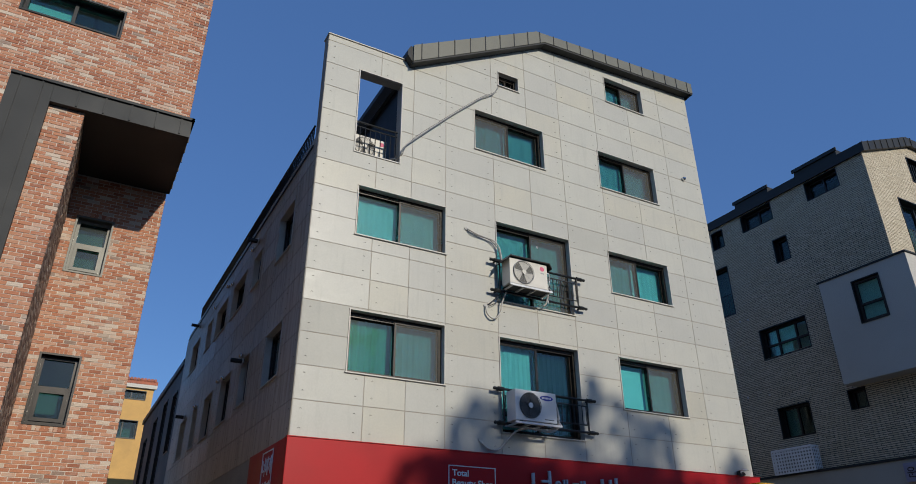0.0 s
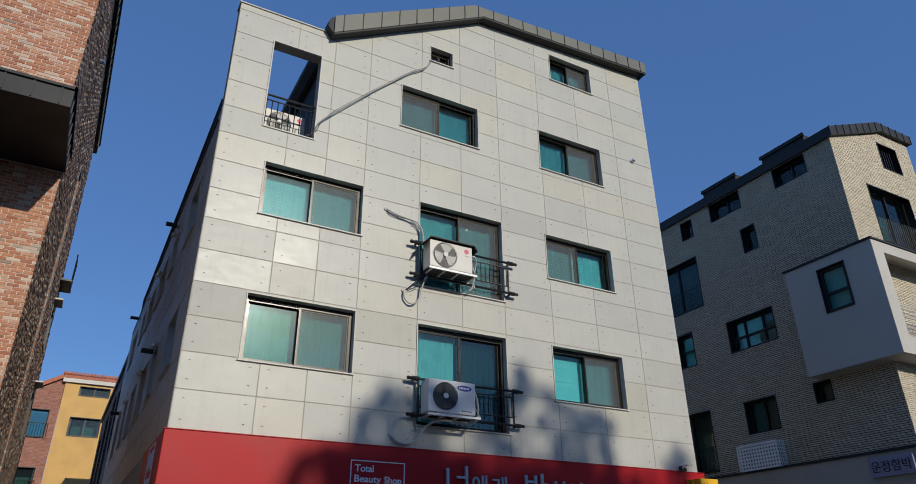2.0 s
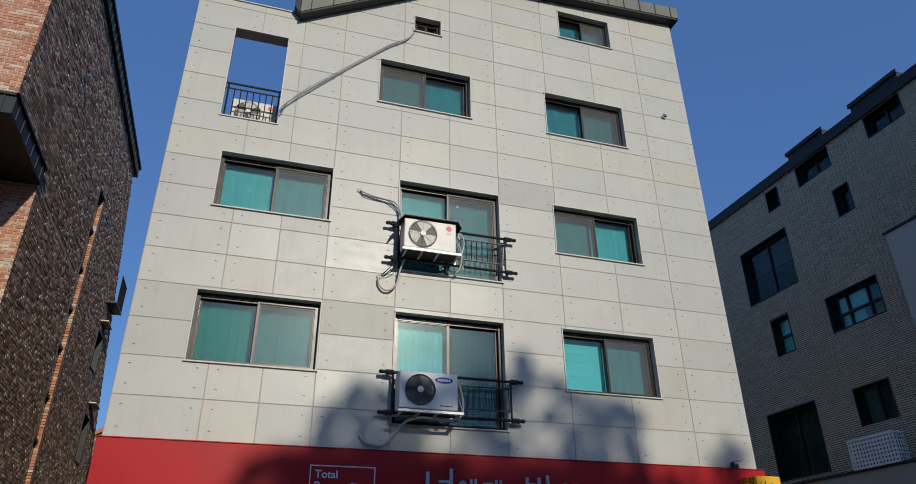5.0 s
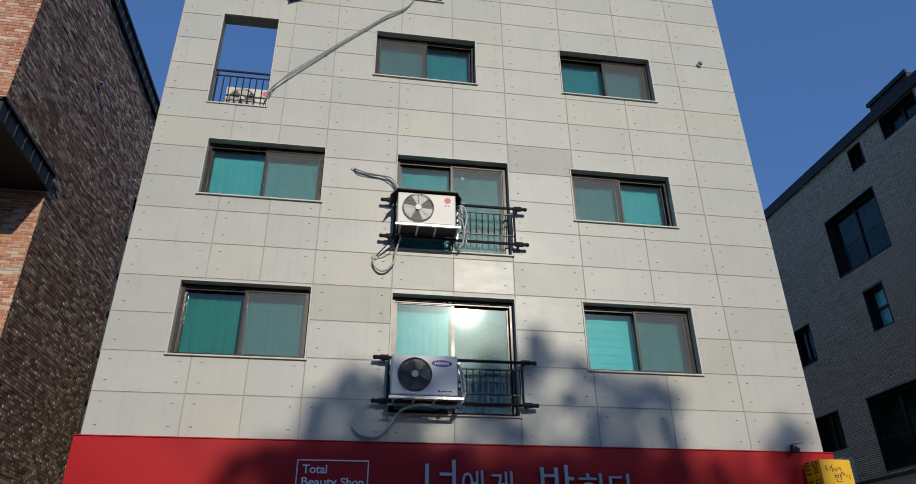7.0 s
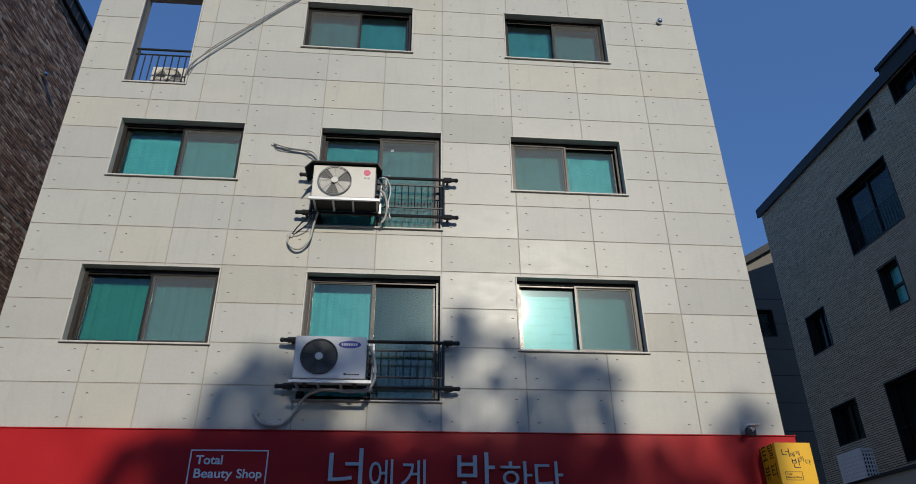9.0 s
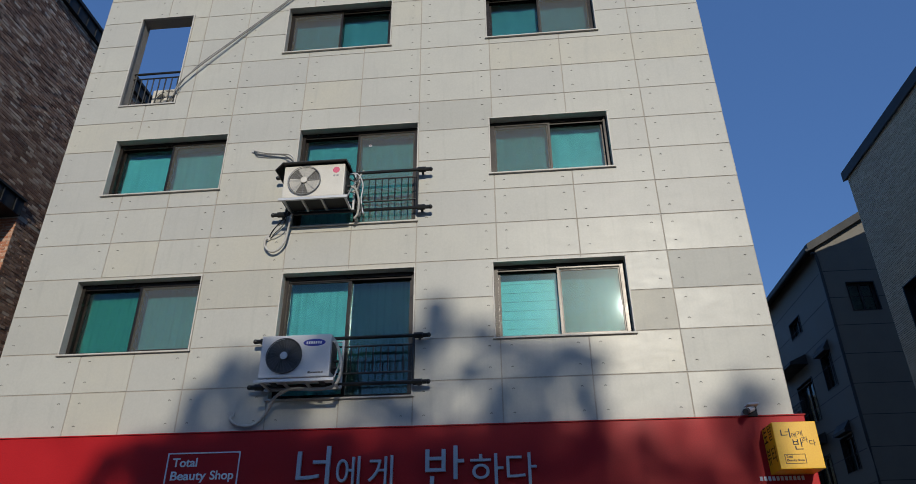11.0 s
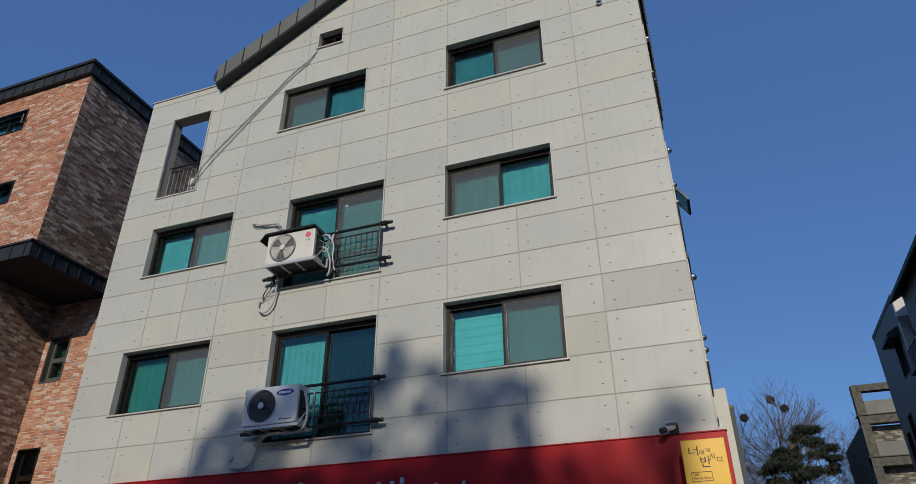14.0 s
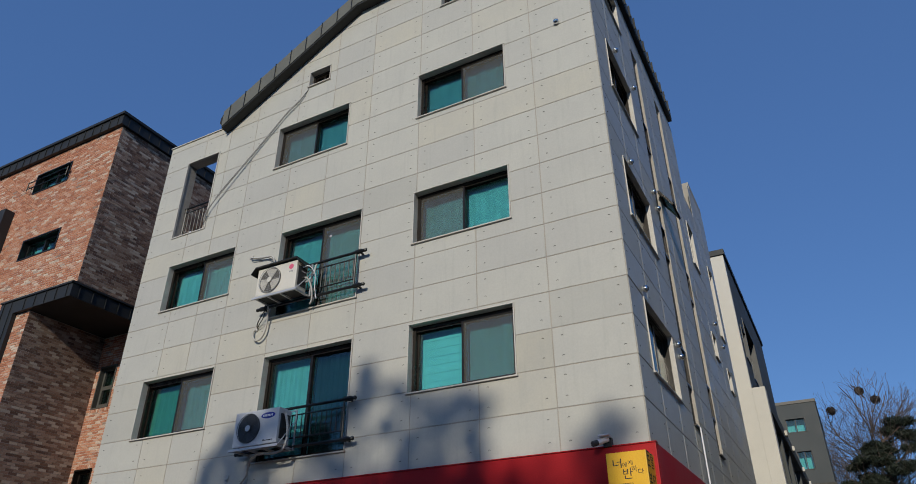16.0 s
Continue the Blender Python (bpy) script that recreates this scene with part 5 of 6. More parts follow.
prism(bm, [(22.95, 13.85), (23.49, 13.85), (23.49, 14.4), (22.95, 14.05)], 39.0, 40.8)
part("window_hood", bm, M_DARKMETAL, bh)

# stone-clad house with balconies at the street's end
sh = thing("stone_house", "rough grey stone house with open roof frame and balconies", "house", pose(0, 0, 0))
bm = bmesh.new()
box(bm, 24.4, 34.0, 61.0, 70.0, 0, 14.6)
stone_wall = part("wall", bm, M_STONE, sh)
stone_face = bricks("stonework", stone_wall, (24.4, 34.0, 6.0, 14.55), [(25.4, 27.2, 8.6, 10.2)], M_STONEPIECE, 0.42, 0.15, 0.02, 0.03, None, (), 0.02)
stone_face.location.y = 60.998
for z0, z1 in ((17.0, 17.5), (14.6, 15.2), (11.6, 12.2)):
    bm = bmesh.new()
    box(bm, 24.4, 34.0, 60.0, 60.7, z0, z1, 0.02)
    part("beam", bm, M_STONE, sh)
for x in (24.4, 29.0, 33.4):
    bm = bmesh.new()
    box(bm, x, x + 0.6, 60.02, 60.68, 12.2 if x > 25 else 0, 17.0)
    part("pillar", bm, M_STONE, sh)
for z in (12.3, 15.3):
    bm = bmesh.new()
    box(bm, 25.05, 33.3, 60.2, 60.26, z, z + 1.0)
    part("balcony_glass", bm, M_GREYPANEL, sh, "pale balcony panel")
bm = bmesh.new()
box(bm, 24.3, 34.1, 59.9, 60.9, 15.21, 15.27)
box(bm, 24.3, 34.1, 59.9, 60.9, 12.21, 12.27)
box(bm, 25.4, 27.2, 60.9, 61.0, 8.6, 10.2)
part("dark_trim", bm, M_DARKMETAL, sh)

# ---- trees at the street's end ----
def bare_tree(x, y, h, seed, nests=(), lean=(0, 0), forks=3):
    rng = random.Random(seed)
    t = thing("bare_tree", "leafless winter tree with fine grey branches" + (" and birds' nests" if nests else ""), "tree", pose(x, y, 0), "trees at the street's end")
    bm = bmesh.new()
    k = h / 20.0
    rod(bm, (0, 0, 0), (lean[0] * 0.5, lean[1], 6 * k), 0.34 * k, 8, 0.25 * k)
    rod(bm, (lean[0] * 0.5, lean[1], 6 * k), (lean[0], lean[1], 11.6 * k), 0.25 * k, 8, 0.13 * k)
    part("trunk", bm, M_BARK, t)
    segs = []
    for i in range(10):
        a = 2.4 * i + rng.uniform(-0.4, 0.4)
        z = (7.6 + 0.42 * i) * k
        branches(segs, rng, (lean[0], lean[1], z), (math.cos(a), math.sin(a), 0.45 + 0.13 * i), 4.4 * k, 0.10 * k, forks, 0.72, 0.009)
    for nx, nz in nests:
        way = Vector((nx, 0, nz - 7.5 * k))
        branches(segs, rng, (0, 0, 7.5 * k), way, way.length * 1.05, 0.10 * k, 3, 0.6, 0.009)
    mid = -0.8 if nests else 0.0
    segs = [s for s in segs if ((s[1].x - mid) / 5.6) ** 2 + (s[1].y / 6.8) ** 2 + ((s[1].z / k - 13.6) / 6.9) ** 2 < rng.uniform(0.75, 1.08)]
    twigs("crown", segs, M_BARK, t, 3)
    for nx, nz in nests:
        bm = bmesh.new()
        for _ in range(120):
            d = Vector((rng.gauss(0, 1), rng.gauss(0, 1), rng.gauss(0, 0.8))).normalized() * rng.uniform(0.26, 0.36)
            e = d.cross(Vector((rng.gauss(0, 1), rng.gauss(0, 1), rng.gauss(0, 1)))).normalized() * 0.2
            rod(bm, Vector((nx, 0, nz)) + d - e, Vector((nx, 0, nz)) + d + e, 0.016, 4)
        ball(bm, (nx, 0, nz), 0.29, 10)
        part("nest", bm, M_NEST, t, "dark ball-shaped twig nest")
    return t


def pine(x, y, h, seed, clumps, per=260, size=0.16, base=0.22, slim=0.45, label="dark green pine with layered crown", group="trees at the street's end"):
    """A pine: leaning trunk, limbs out to each clump, sprays of needles. Clumps in the world: x, y, z, radius, flatness."""
    t = thing("pine_tree", label, "tree", pose(0, 0, 0), group)
    rng = random.Random(seed)
    bm = bmesh.new()
    pts = [(x, y, 0), (x + 0.2, y, h * 0.35), (x - 0.15, y + 0.1, h * 0.7), (x + 0.05, y, h * 0.97)]
    for k, (a, b) in enumerate(zip(pts, pts[1:])):
        rod(bm, a, b, base * (1 - 0.28 * k), 8, base * (1 - 0.28 * (k + 1)))
    part("trunk", bm, M_PINEBARK, t)
    bm = bmesh.new()
    for cx, cy, cz, r, f in clumps:
        z = min(max(cz - 0.8 - 0.3 * abs(cx - x), h * 0.3), h * 0.95)
        rod(bm, (x, y, z), (cx, cy, cz), 0.04, 5, 0.012)
    part("limbs", bm, M_PINEBARK, t)
    foliage("needles", [(cx, cy, cz, r, r, r * f) for cx, cy, cz, r, f in clumps], per, size, M_NEEDLE, t, seed, "", slim)
    return t


bare_tree(20.2, 70, 21.0, 4, ((-3.2, 18.3), (-0.7, 19.7), (0.3, 18.8)))
bare_tree(27.5, 76, 19.5, 9)
bare_tree(15.5, 84, 19.5, 12)
rng = random.Random(5)
def crown(x, y, z0, z1, half, n, top):
    res = []
    for i in range(n):
        f = (i + 0.5) / n
        wide = half * (1 - f) ** 0.6 + top
        a = rng.uniform(0, 6.283)
        k = rng.uniform(0.35, 1.0)
        res.append((x + wide * k * math.cos(a), y + 0.6 * wide * k * math.sin(a), z0 + f * (z1 - z0), rng.uniform(0.5, 1.0), 0.36))
    return res


pine(19.9, 66, 16.2, 3, crown(19.6, 66, 5.0, 14.4, 5.6, 74, 0.4) + crown(21.0, 66, 12.5, 16.2, 2.2, 14, 0.3), 420, 0.27, 0.22, 0.13)
pine(25.8, 68, 14.2, 7, crown(25.8, 68, 5.0, 14.0, 4.6, 56, 0.4), 380, 0.27, 0.22, 0.13)
pine(30.5, 74, 15.0, 8, crown(30.5, 74, 7.0, 15.0, 3.6, 34, 0.4), 380, 0.27, 0.22, 0.13)

# ---- pines across the street, behind the viewer, whose shade falls on the front ----
FAR = 44.0


def shade(items):
    """Clumps of needles on the sun's line to places on the front: x, z, radius."""
    res = []
    for x, z, r in items:
        k = FAR + r2.uniform(-1.5, 1.5)
        res.append((x + SUN.x * k, FY + SUN.y * k, z + SUN.z * k, r, 0.85))
    return res


r2 = random.Random(11)
tall = [(9.75, 5.55, 0.2), (9.85, 5.2, 0.32), (9.6, 4.95, 0.3), (10.4, 5.1, 0.22), (10.7, 4.85, 0.26), (11.15, 4.72, 0.34), (11.65, 4.7, 0.3), (12.0, 4.6, 0.18), (11.3, 4.4, 0.26), (10.75, 4.3, 0.3), (11.8, 4.2, 0.28), (10.6, 3.9, 0.34), (11.25, 3.9, 0.36), (11.9, 3.9, 0.2), (9.2, 4.65, 0.35), (8.9, 4.9, 0.32), (9.15, 5.15, 0.25), (9.1, 4.1, 0.42), (8.75, 4.3, 0.45), (8.35, 4.7, 0.38), (10.25, 4.55, 0.2), (9.45, 3.95, 0.2)]
tall += [(x, z, 0.55) for x, z in ((8.7, 3.5), (9.4, 3.2), (10.1, 3.2), (10.8, 3.25), (11.4, 3.25), (9.0, 2.9), (10.4, 2.8), (11.5, 2.75))] + [(11.95, 3.4, 0.28), (12.45, 3.55, 0.14), (12.75, 3.2, 0.14), (12.2, 2.95, 0.33)]
tall += [(x, z, 0.48) for x, z in ((8.5, 3.4), (9.1, 3.2), (9.7, 3.3), (10.3, 3.35), (10.9, 3.4), (11.5, 3.35), (9.6, 2.8), (10.8, 2.9), (11.9, 2.8))]
wide = [(6.85, 4.85, 0.14), (6.75, 4.6, 0.24), (7.25, 4.7, 0.24), (6.4, 4.3, 0.2), (6.95, 4.25, 0.34), (7.6, 4.5, 0.4), (8.0, 4.4, 0.45), (6.35, 3.95, 0.28), (7.6, 4.0, 0.48), (6.95, 3.85, 0.4), (5.75, 3.55, 0.26), (6.3, 3.5, 0.4), (5.35, 3.4, 0.24), (5.2, 3.05, 0.22), (7.1, 3.35, 0.55), (7.9, 3.35, 0.6), (6.0, 3.0, 0.5), (6.8, 2.8, 0.6), (7.8, 2.7, 0.6)]
wide += [(x, z, 0.48) for x, z in ((6.2, 3.25), (6.7, 3.4), (7.3, 3.45), (7.8, 3.6), (8.3, 3.5), (5.9, 3.1), (7.0, 3.0), (8.2, 2.9), (7.6, 3.1))]
tall += [(8.4 + 0.42 * i, 3.5 - 0.3 * (i % 2), 0.4) for i in range(9)]
wide += [(5.9 + 0.42 * i, 3.45 - 0.3 * (i % 2), 0.4) for i in range(7)]
small = [(13.85, 4.25, 0.16), (13.75, 4.0, 0.24), (14.1, 4.05, 0.2), (13.9, 3.75, 0.2), (13.55, 3.9, 0.14), (13.75, 3.45, 0.14), (13.3, 2.9, 0.25), (13.6, 2.7, 0.3), (12.45, 3.3, 0.2), (12.9, 3.6, 0.15), (12.75, 3.0, 0.25), (13.15, 3.2, 0.18), (13.45, 3.55, 0.18), (13.65, 3.2, 0.2), (13.1, 2.8, 0.3)]
for sp, x, z, seed in ((tall, 9.8, 5.3, 21), (wide, 7.4, 4.6, 22), (small, 13.85, 4.0, 23)):
    pine(x + SUN.x * FAR, FY + SUN.y * FAR, z + SUN.z * FAR, seed, shade(sp), 34 if seed == 23 else 84, 0.12, 0.2, 0.4, "tall pine across the street behind the viewer", "pines across the street")

# ---- houses across the street, behind the viewer ----
def far_side_house(x0, x1, h, ridge, mat):
    hs = thing("street_house", "rendered house across the street with pitched dark roof", "house", pose(0, 0, 0), "houses across the street")
    bm = bmesh.new()
    box(bm, x0, x1, -27, -18.5, 0, h)
    part("wall", bm, mat, hs)
    bm = bmesh.new()
    prism(bm, [(-27.5, h + 0.002), (-18.0, h + 0.002), (-22.75, ridge)], x0 - 0.3, x1 + 0.3)
    ob = part("roof", bm, M_DARKMETAL, hs)
    ob.matrix_basis = Matrix(((0, 1, 0, 0), (1, 0, 0, 0), (0, 0, 1, 0), (0, 0, 0, 1)))
    for i in range(int((x1 - x0) / 2.6)):
        for z in (1.2, 4.0, 6.8):
            if z + 1.2 < h:
                bm = bmesh.new()
                x = x0 + 0.9 + i * 2.6
                box(bm, x, x + 1.3, -18.5, -18.46, z, z + 1.2)
                part("window", bm, M_GLASSDARK, hs)


for x0, x1, h, ridge, mat in ((-34, -24, 8.0, 10.5, M_CREAM), (-22, -12, 9.0, 11.5, M_REDBRICKFAR), (-10, 0, 8.5, 11.0, M_GREYPANEL), (2, 11, 9.0, 12.0, M_CREAM), (13, 22, 8.2, 10.8, M_REDBRICKFAR), (24, 34, 9.0, 11.6, M_GREYPANEL), (36, 48, 8.6, 11.2, M_CREAM), (50, 60, 9, 11.6, M_REDBRICKFAR)):
    far_side_house(x0, x1, h, ridge, mat)

# ---- things on the block's front ----
def ac_unit(m, w, h, d, fan, blades, shell, cover, logo):
    """An outdoor unit: rounded shell, fan behind a wire guard, feet, a logo patch. Local x 0..w, y 0 (front)..d, z 0..h."""
    u = thing("air_conditioner", "pale outdoor air-conditioning unit with round fan guard", "air conditioner", m, "outdoor units on the front")
    bm = bmesh.new()
    box(bm, 0, w, 0, d, 0, h, 0.018)
    part("shell", bm, shell, u, smooth=False)
    fx, fz, fr = fan
    bm = bmesh.new()
    disc(bm, (fx, fz), fr, fr, -0.006, 0.01, 32)
    part("fan_well", bm, M_FANGREY if blades == 3 else M_FANDARK, u, "dark fan opening")
    bm = bmesh.new()
    hub = 0.05 if blades == 3 else 0.055
    for i in range(blades):
        a0 = 6.28319 * i / blades + 0.5
        span = 3.7 / blades
        pts = [(fx + hub * 0.8 * math.cos(a0 + t * span), fz + hub * 0.8 * math.sin(a0 + t * span)) for t in (0, 0.5, 1.0)]
        pts += [(fx + fr * 0.93 * math.cos(a0 + 0.35 + t * span), fz + fr * 0.93 * math.sin(a0 + 0.35 + t * span)) for t in (1.0, 0.75, 0.5, 0.25, 0.0)]
        prism(bm, pts, -0.013, -0.008)
    disc(bm, (fx, fz), hub, hub, -0.024, -0.007, 16)
    part("fan", bm, M_BLADE if blades == 3 else M_BLADEDARK, u)
    bm = bmesh.new()
    for k in range(1, 7 if blades == 3 else 5):
        hoop(bm, (fx, -0.03, fz), fr * k / (6 if blades == 3 else 4), 0.0016 if k < (6 if blades == 3 else 4) else 0.008, 30, 4)
    n = 8 if blades == 3 else 26
    for i in range(n):
        a = 6.28319 * i / n
        b = a + (0.0 if blades == 3 else 0.5)
        rod(bm, (fx + 0.05 * math.cos(a), -0.03, fz + 0.05 * math.sin(a)), (fx + fr * math.cos(b), -0.03, fz + fr * math.sin(b)), 0.0028, 4)
    part("fan_guard", bm, M_WIRE if blades == 3 else M_WIREDARK, u, "thin wire fan guard")
    bm = bmesh.new()
    disc(bm, (fx, fz), 0.052, 0.052, -0.04, -0.028, 16)
    part("hub_cap", bm, shell, u)
    bm = bmesh.new()
    if logo == "oval":
        disc(bm, (w * 0.76, h * 0.80), 0.155, 0.052, -0.003, 0.004, 24)
        part("logo_patch", bm, M_LOGOBLUE, u, "blue oval patch")
        bm = bmesh.new()
        for i in range(7):
            box(bm, w * 0.76 - 0.11 + i * 0.032, w * 0.76 - 0.088 + i * 0.032, -0.005, -0.0035, h * 0.80 - 0.018, h * 0.80 + 0.018)
        part("logo_bars", bm, M_SIGNWHITE, u)
        bm = bmesh.new()
        box(bm, w * 0.70, w * 0.73, -0.002, 0.004, h * 0.08, h * 0.13)
        for i in range(5):
            box(bm, w * 0.74 + i * 0.035, w * 0.74 + 0.028 + i * 0.035, -0.002, 0.004, h * 0.085, h * 0.115)
        part("type_plate", bm, M_INK, u)
    else:
        disc(bm, (w * 0.86, h * 0.80), 0.055, 0.055, -0.003, 0.004, 20)
        part("logo_patch", bm, M_LOGOPINK, u, "pink round patch")
        bm = bmesh.new()
        for i in range(2):
            box(bm, w * 0.815 + i * 0.05, w * 0.815 + 0.036 + i * 0.05, -0.003, 0.004, h * 0.60, h * 0.65)
        part("logo_bars", bm, M_WIRE, u)
    for x in (0.12, w - 0.18):
        bm = bmesh.new()
        box(bm, x, x + 0.06, 0.02, d - 0.02, -0.03, -0.001)
        part("foot", bm, M_BLACK, u)
    # service panel on the end, with valves
    bm = bmesh.new()
    box(bm, w + 0.001, w + 0.012, 0.05, d - 0.04, 0.08, h - 0.1)
    for z in (0.16, 0.26):
        rod(bm, (w, d * 0.55, z), (w + 0.07, d * 0.55, z), 0.02, 8)
    part("service_panel", bm, M_FANDARK, u)
    if cover:
        bm = bmesh.new()
        prism(bm, [(-0.13, h - 0.10), (-0.02, h + 0.035), (w + 0.03, h + 0.035), (w + 0.10, h - 0.09), (w + 0.088, h - 0.096), (w + 0.022, h + 0.019), (-0.014, h + 0.019), (-0.118, h - 0.106)], -0.07, d + 0.05)
        part("rubber_cover", bm, M_BLACK, u, "black sheet cover folded over the top")
    return u


AC_Y = 11.2
ac_unit(pose(7.43, AC_Y, 4.41), 0.975, 0.60, 0.32, (0.34, 0.30, 0.245), 5, M_ACGREY, False, "oval")
ac_unit(pose(7.43, AC_Y, 7.25), 0.965, 0.58, 0.32, (0.34, 0.29, 0.255), 3, M_ACWHITE, True, "round")
ac_unit(pose(4.12, 12.35, 10.08), 0.86, 0.56, 0.30, (0.32, 0.27, 0.24), 3, M_ACWHITE, False, "round")
bm = bmesh.new()
box(bm, 3.5, 5.28, 12.0, 12.9, 9.76, 9.84)
box(bm, 4.1, 5.0, 12.38, 12.62, 9.84, 10.045)
tagged(part("unit_plinth", bm, M_WALLIN), "low concrete plinth on the terrace", "plinth")


def unit_shelf(z, w, x0, tray):
    """The welded shelf that carries a unit outside the railing."""
    s = thing("unit_shelf", "white steel angle shelf under an outdoor unit", "shelf bracket", pose(x0, AC_Y, z))
    bm = bmesh.new()
    box(bm, -0.03, w + 0.08, -0.05, -0.015, -0.07, -0.03)
    part("front_rail", bm, M_STEEL, s)
    bm = bmesh.new()
    box(bm, -0.03, w + 0.08, 0.36, 0.39, -0.07, -0.034)
    part("rear_rail", bm, M_STEEL, s)
    for x in (0.05, w * 0.35, w * 0.66, w + 0.04):
        bm = bmesh.new()
        box(bm, x - 0.015, x + 0.015, -0.014, 0.358, -0.068, -0.036)
        part("cross_rail", bm, M_STEEL, s)
    bm = bmesh.new()
    box(bm, w + 0.065, w + 0.095, 0.34, 0.36, -0.068, 0.62)
    part("upright", bm, M_STEEL, s)
    bm = bmesh.new()
    rod(bm, (w + 0.08, -0.03, -0.04), (w + 0.08, 0.345, 0.42), 0.011, 6)
    rod(bm, (w + 0.08, 0.35, 0.60), (w - 0.06, 0.35, 0.60), 0.012, 6)
    part("brace", bm, M_STEEL, s)
    if tray:
        bm = bmesh.new()
        box(bm, 0.0, w + 0.04, 0.0, 0.35, -0.0335, -0.0305)
        part("tray_sheet", bm, M_DARKMETAL, s, "dark tray sheet")
    return s


unit_shelf(4.41, 0.975, 7.43, False)
unit_shelf(7.25, 0.965, 7.43, True)


def window_rail(z_top, z_low):
    """Black iron guard across a tall window: thick end-clamped rails, thin rails, bars."""
    r = thing("window_guard", "black iron guard rail across the tall window", "railing", pose(0, FY - 0.14, 0), "guard rails of the tall windows")
    x0, x1 = 7.30, 9.58
    for z in (z_top, z_low):
        bm = bmesh.new()
        rod(bm, (x0, 0, z), (x1, 0, z), 0.026, 8)
        part("rail", bm, M_BLACK, r)
        for x, sgn in ((x0, -1), (x1, 1)):
            bm = bmesh.new()
            rod(bm, (x - sgn * 0.10, 0, z), (x + sgn * 0.03, 0, z), 0.045, 8)
            rod(bm, (x + sgn * 0.03, 0, z), (x + sgn * 0.09, 0, z), 0.032, 8)
            rod(bm, (x - sgn * 0.03, 0, z), (x - sgn * 0.03, 0.125, z), 0.022, 6)
            ball(bm, (x + sgn * 0.11, 0, z), 0.036, 8)
            part("clamp", bm, M_BLACK, r)
    for z in (z_top - 0.13, z_low + 0.15):
        bm = bmesh.new()
        rod(bm, (x0 + 0.1, 0, z), (x1 - 0.1, 0, z), 0.015, 6)
        part("thin_rail", bm, M_BLACK, r)
    n = 19
    bar = bmesh.new()
    rod(bar, (0, 0, z_low + 0.15), (0, 0, z_top - 0.13), 0.010, 6)
    me = finish(bar, "bar", M_BLACK)
    for i in range(n + 1):
        ob = new("bar", me)
        ob.parent = r
        ob.location.x = x0 + 0.14 + (x1 - x0 - 0.28) * i / n
    for x in (x0 + 0.1, x1 - 0.1):
        bm = bmesh.new()
        rod(bm, (x, 0, z_low), (x, 0, z_top), 0.02, 8)
        part("post", bm, M_BLACK, r)
    return r


window_rail(5.07, 4.40)
window_rail(7.87, 7.17)

bm = bmesh.new()
hoop(bm, (8.62, FY + 0.112, 8.585), 0.02, 0.007, 16, 5)
tagged(part("suction_hook", bm, M_SIGNWHITE), "small white ring stuck to the insect screen", "hook")

# railing in the terrace opening and along the terrace edge
tr = thing("terrace_rail", "black iron railing in the wall opening of the terrace", "railing", pose(0, FY + 0.18, 0))
for z, r_ in ((10.62, 0.022), (10.50, 0.014)):
    bm = bmesh.new()
    rod(bm, (3.995, 0, z), (5.025, 0, z), r_, 8)
    part("rail", bm, M_BLACK, tr)
for i in range(9):
    bm = bmesh.new()
    x = 4.04 + i * 0.1185
    rod(bm, (x, 0, 9.74), (x, 0, 10.5 if 0 < i < 8 else 10.62), 0.011 if 0 < i < 8 else 0.018, 6)
    part("bar", bm, M_BLACK, tr)
bm = bmesh.new()
ring(bm, OPENING[0] - 0.012, OPENING[1] + 0.012, OPENING[2] - 0.03, OPENING[3] + 0.012, 0.024, FY - 0.03, FY + 0.02)
tagged(part("trim", bm, M_TRIM), "thin metal edge of the terrace opening", "trim", kind="structure")
er = thing("roof_rail", "black iron railing along the terrace edge", "railing", pose(FX0 + 0.01, 0, 0))
for z in (9.92, 10.34):
    bm = bmesh.new()
    rod(bm, (0, 12.1, z), (0, 24.5, z), 0.022, 6)
    part("rail", bm, M_BLACK, er)
bar = bmesh.new()
rod(bar, (0, 0, 9.76), (0, 0, 10.34), 0.016, 5)
me = finish(bar, "bar", M_BLACK)
for i in range(96):
    ob = new("bar", me)
    ob.parent = er
    ob.location.y = 12.15 + i * 0.13
bm = bmesh.new()
box(bm, FX0 - 0.03, FX0 + 0.3, FY + 0.31, BACK, 9.752, 9.80)
tagged(part("trim", bm, M_DARKMETAL), "dark metal coping on the terrace edge", "coping", kind="structure")


def hose(label, pts, radius, mat, name="hose"):
    bm = bmesh.new()
    tube(bm, pts, radius)
    return tagged(part(name, bm, mat, None, "", True), label, "hose", "hoses and cables on the front")


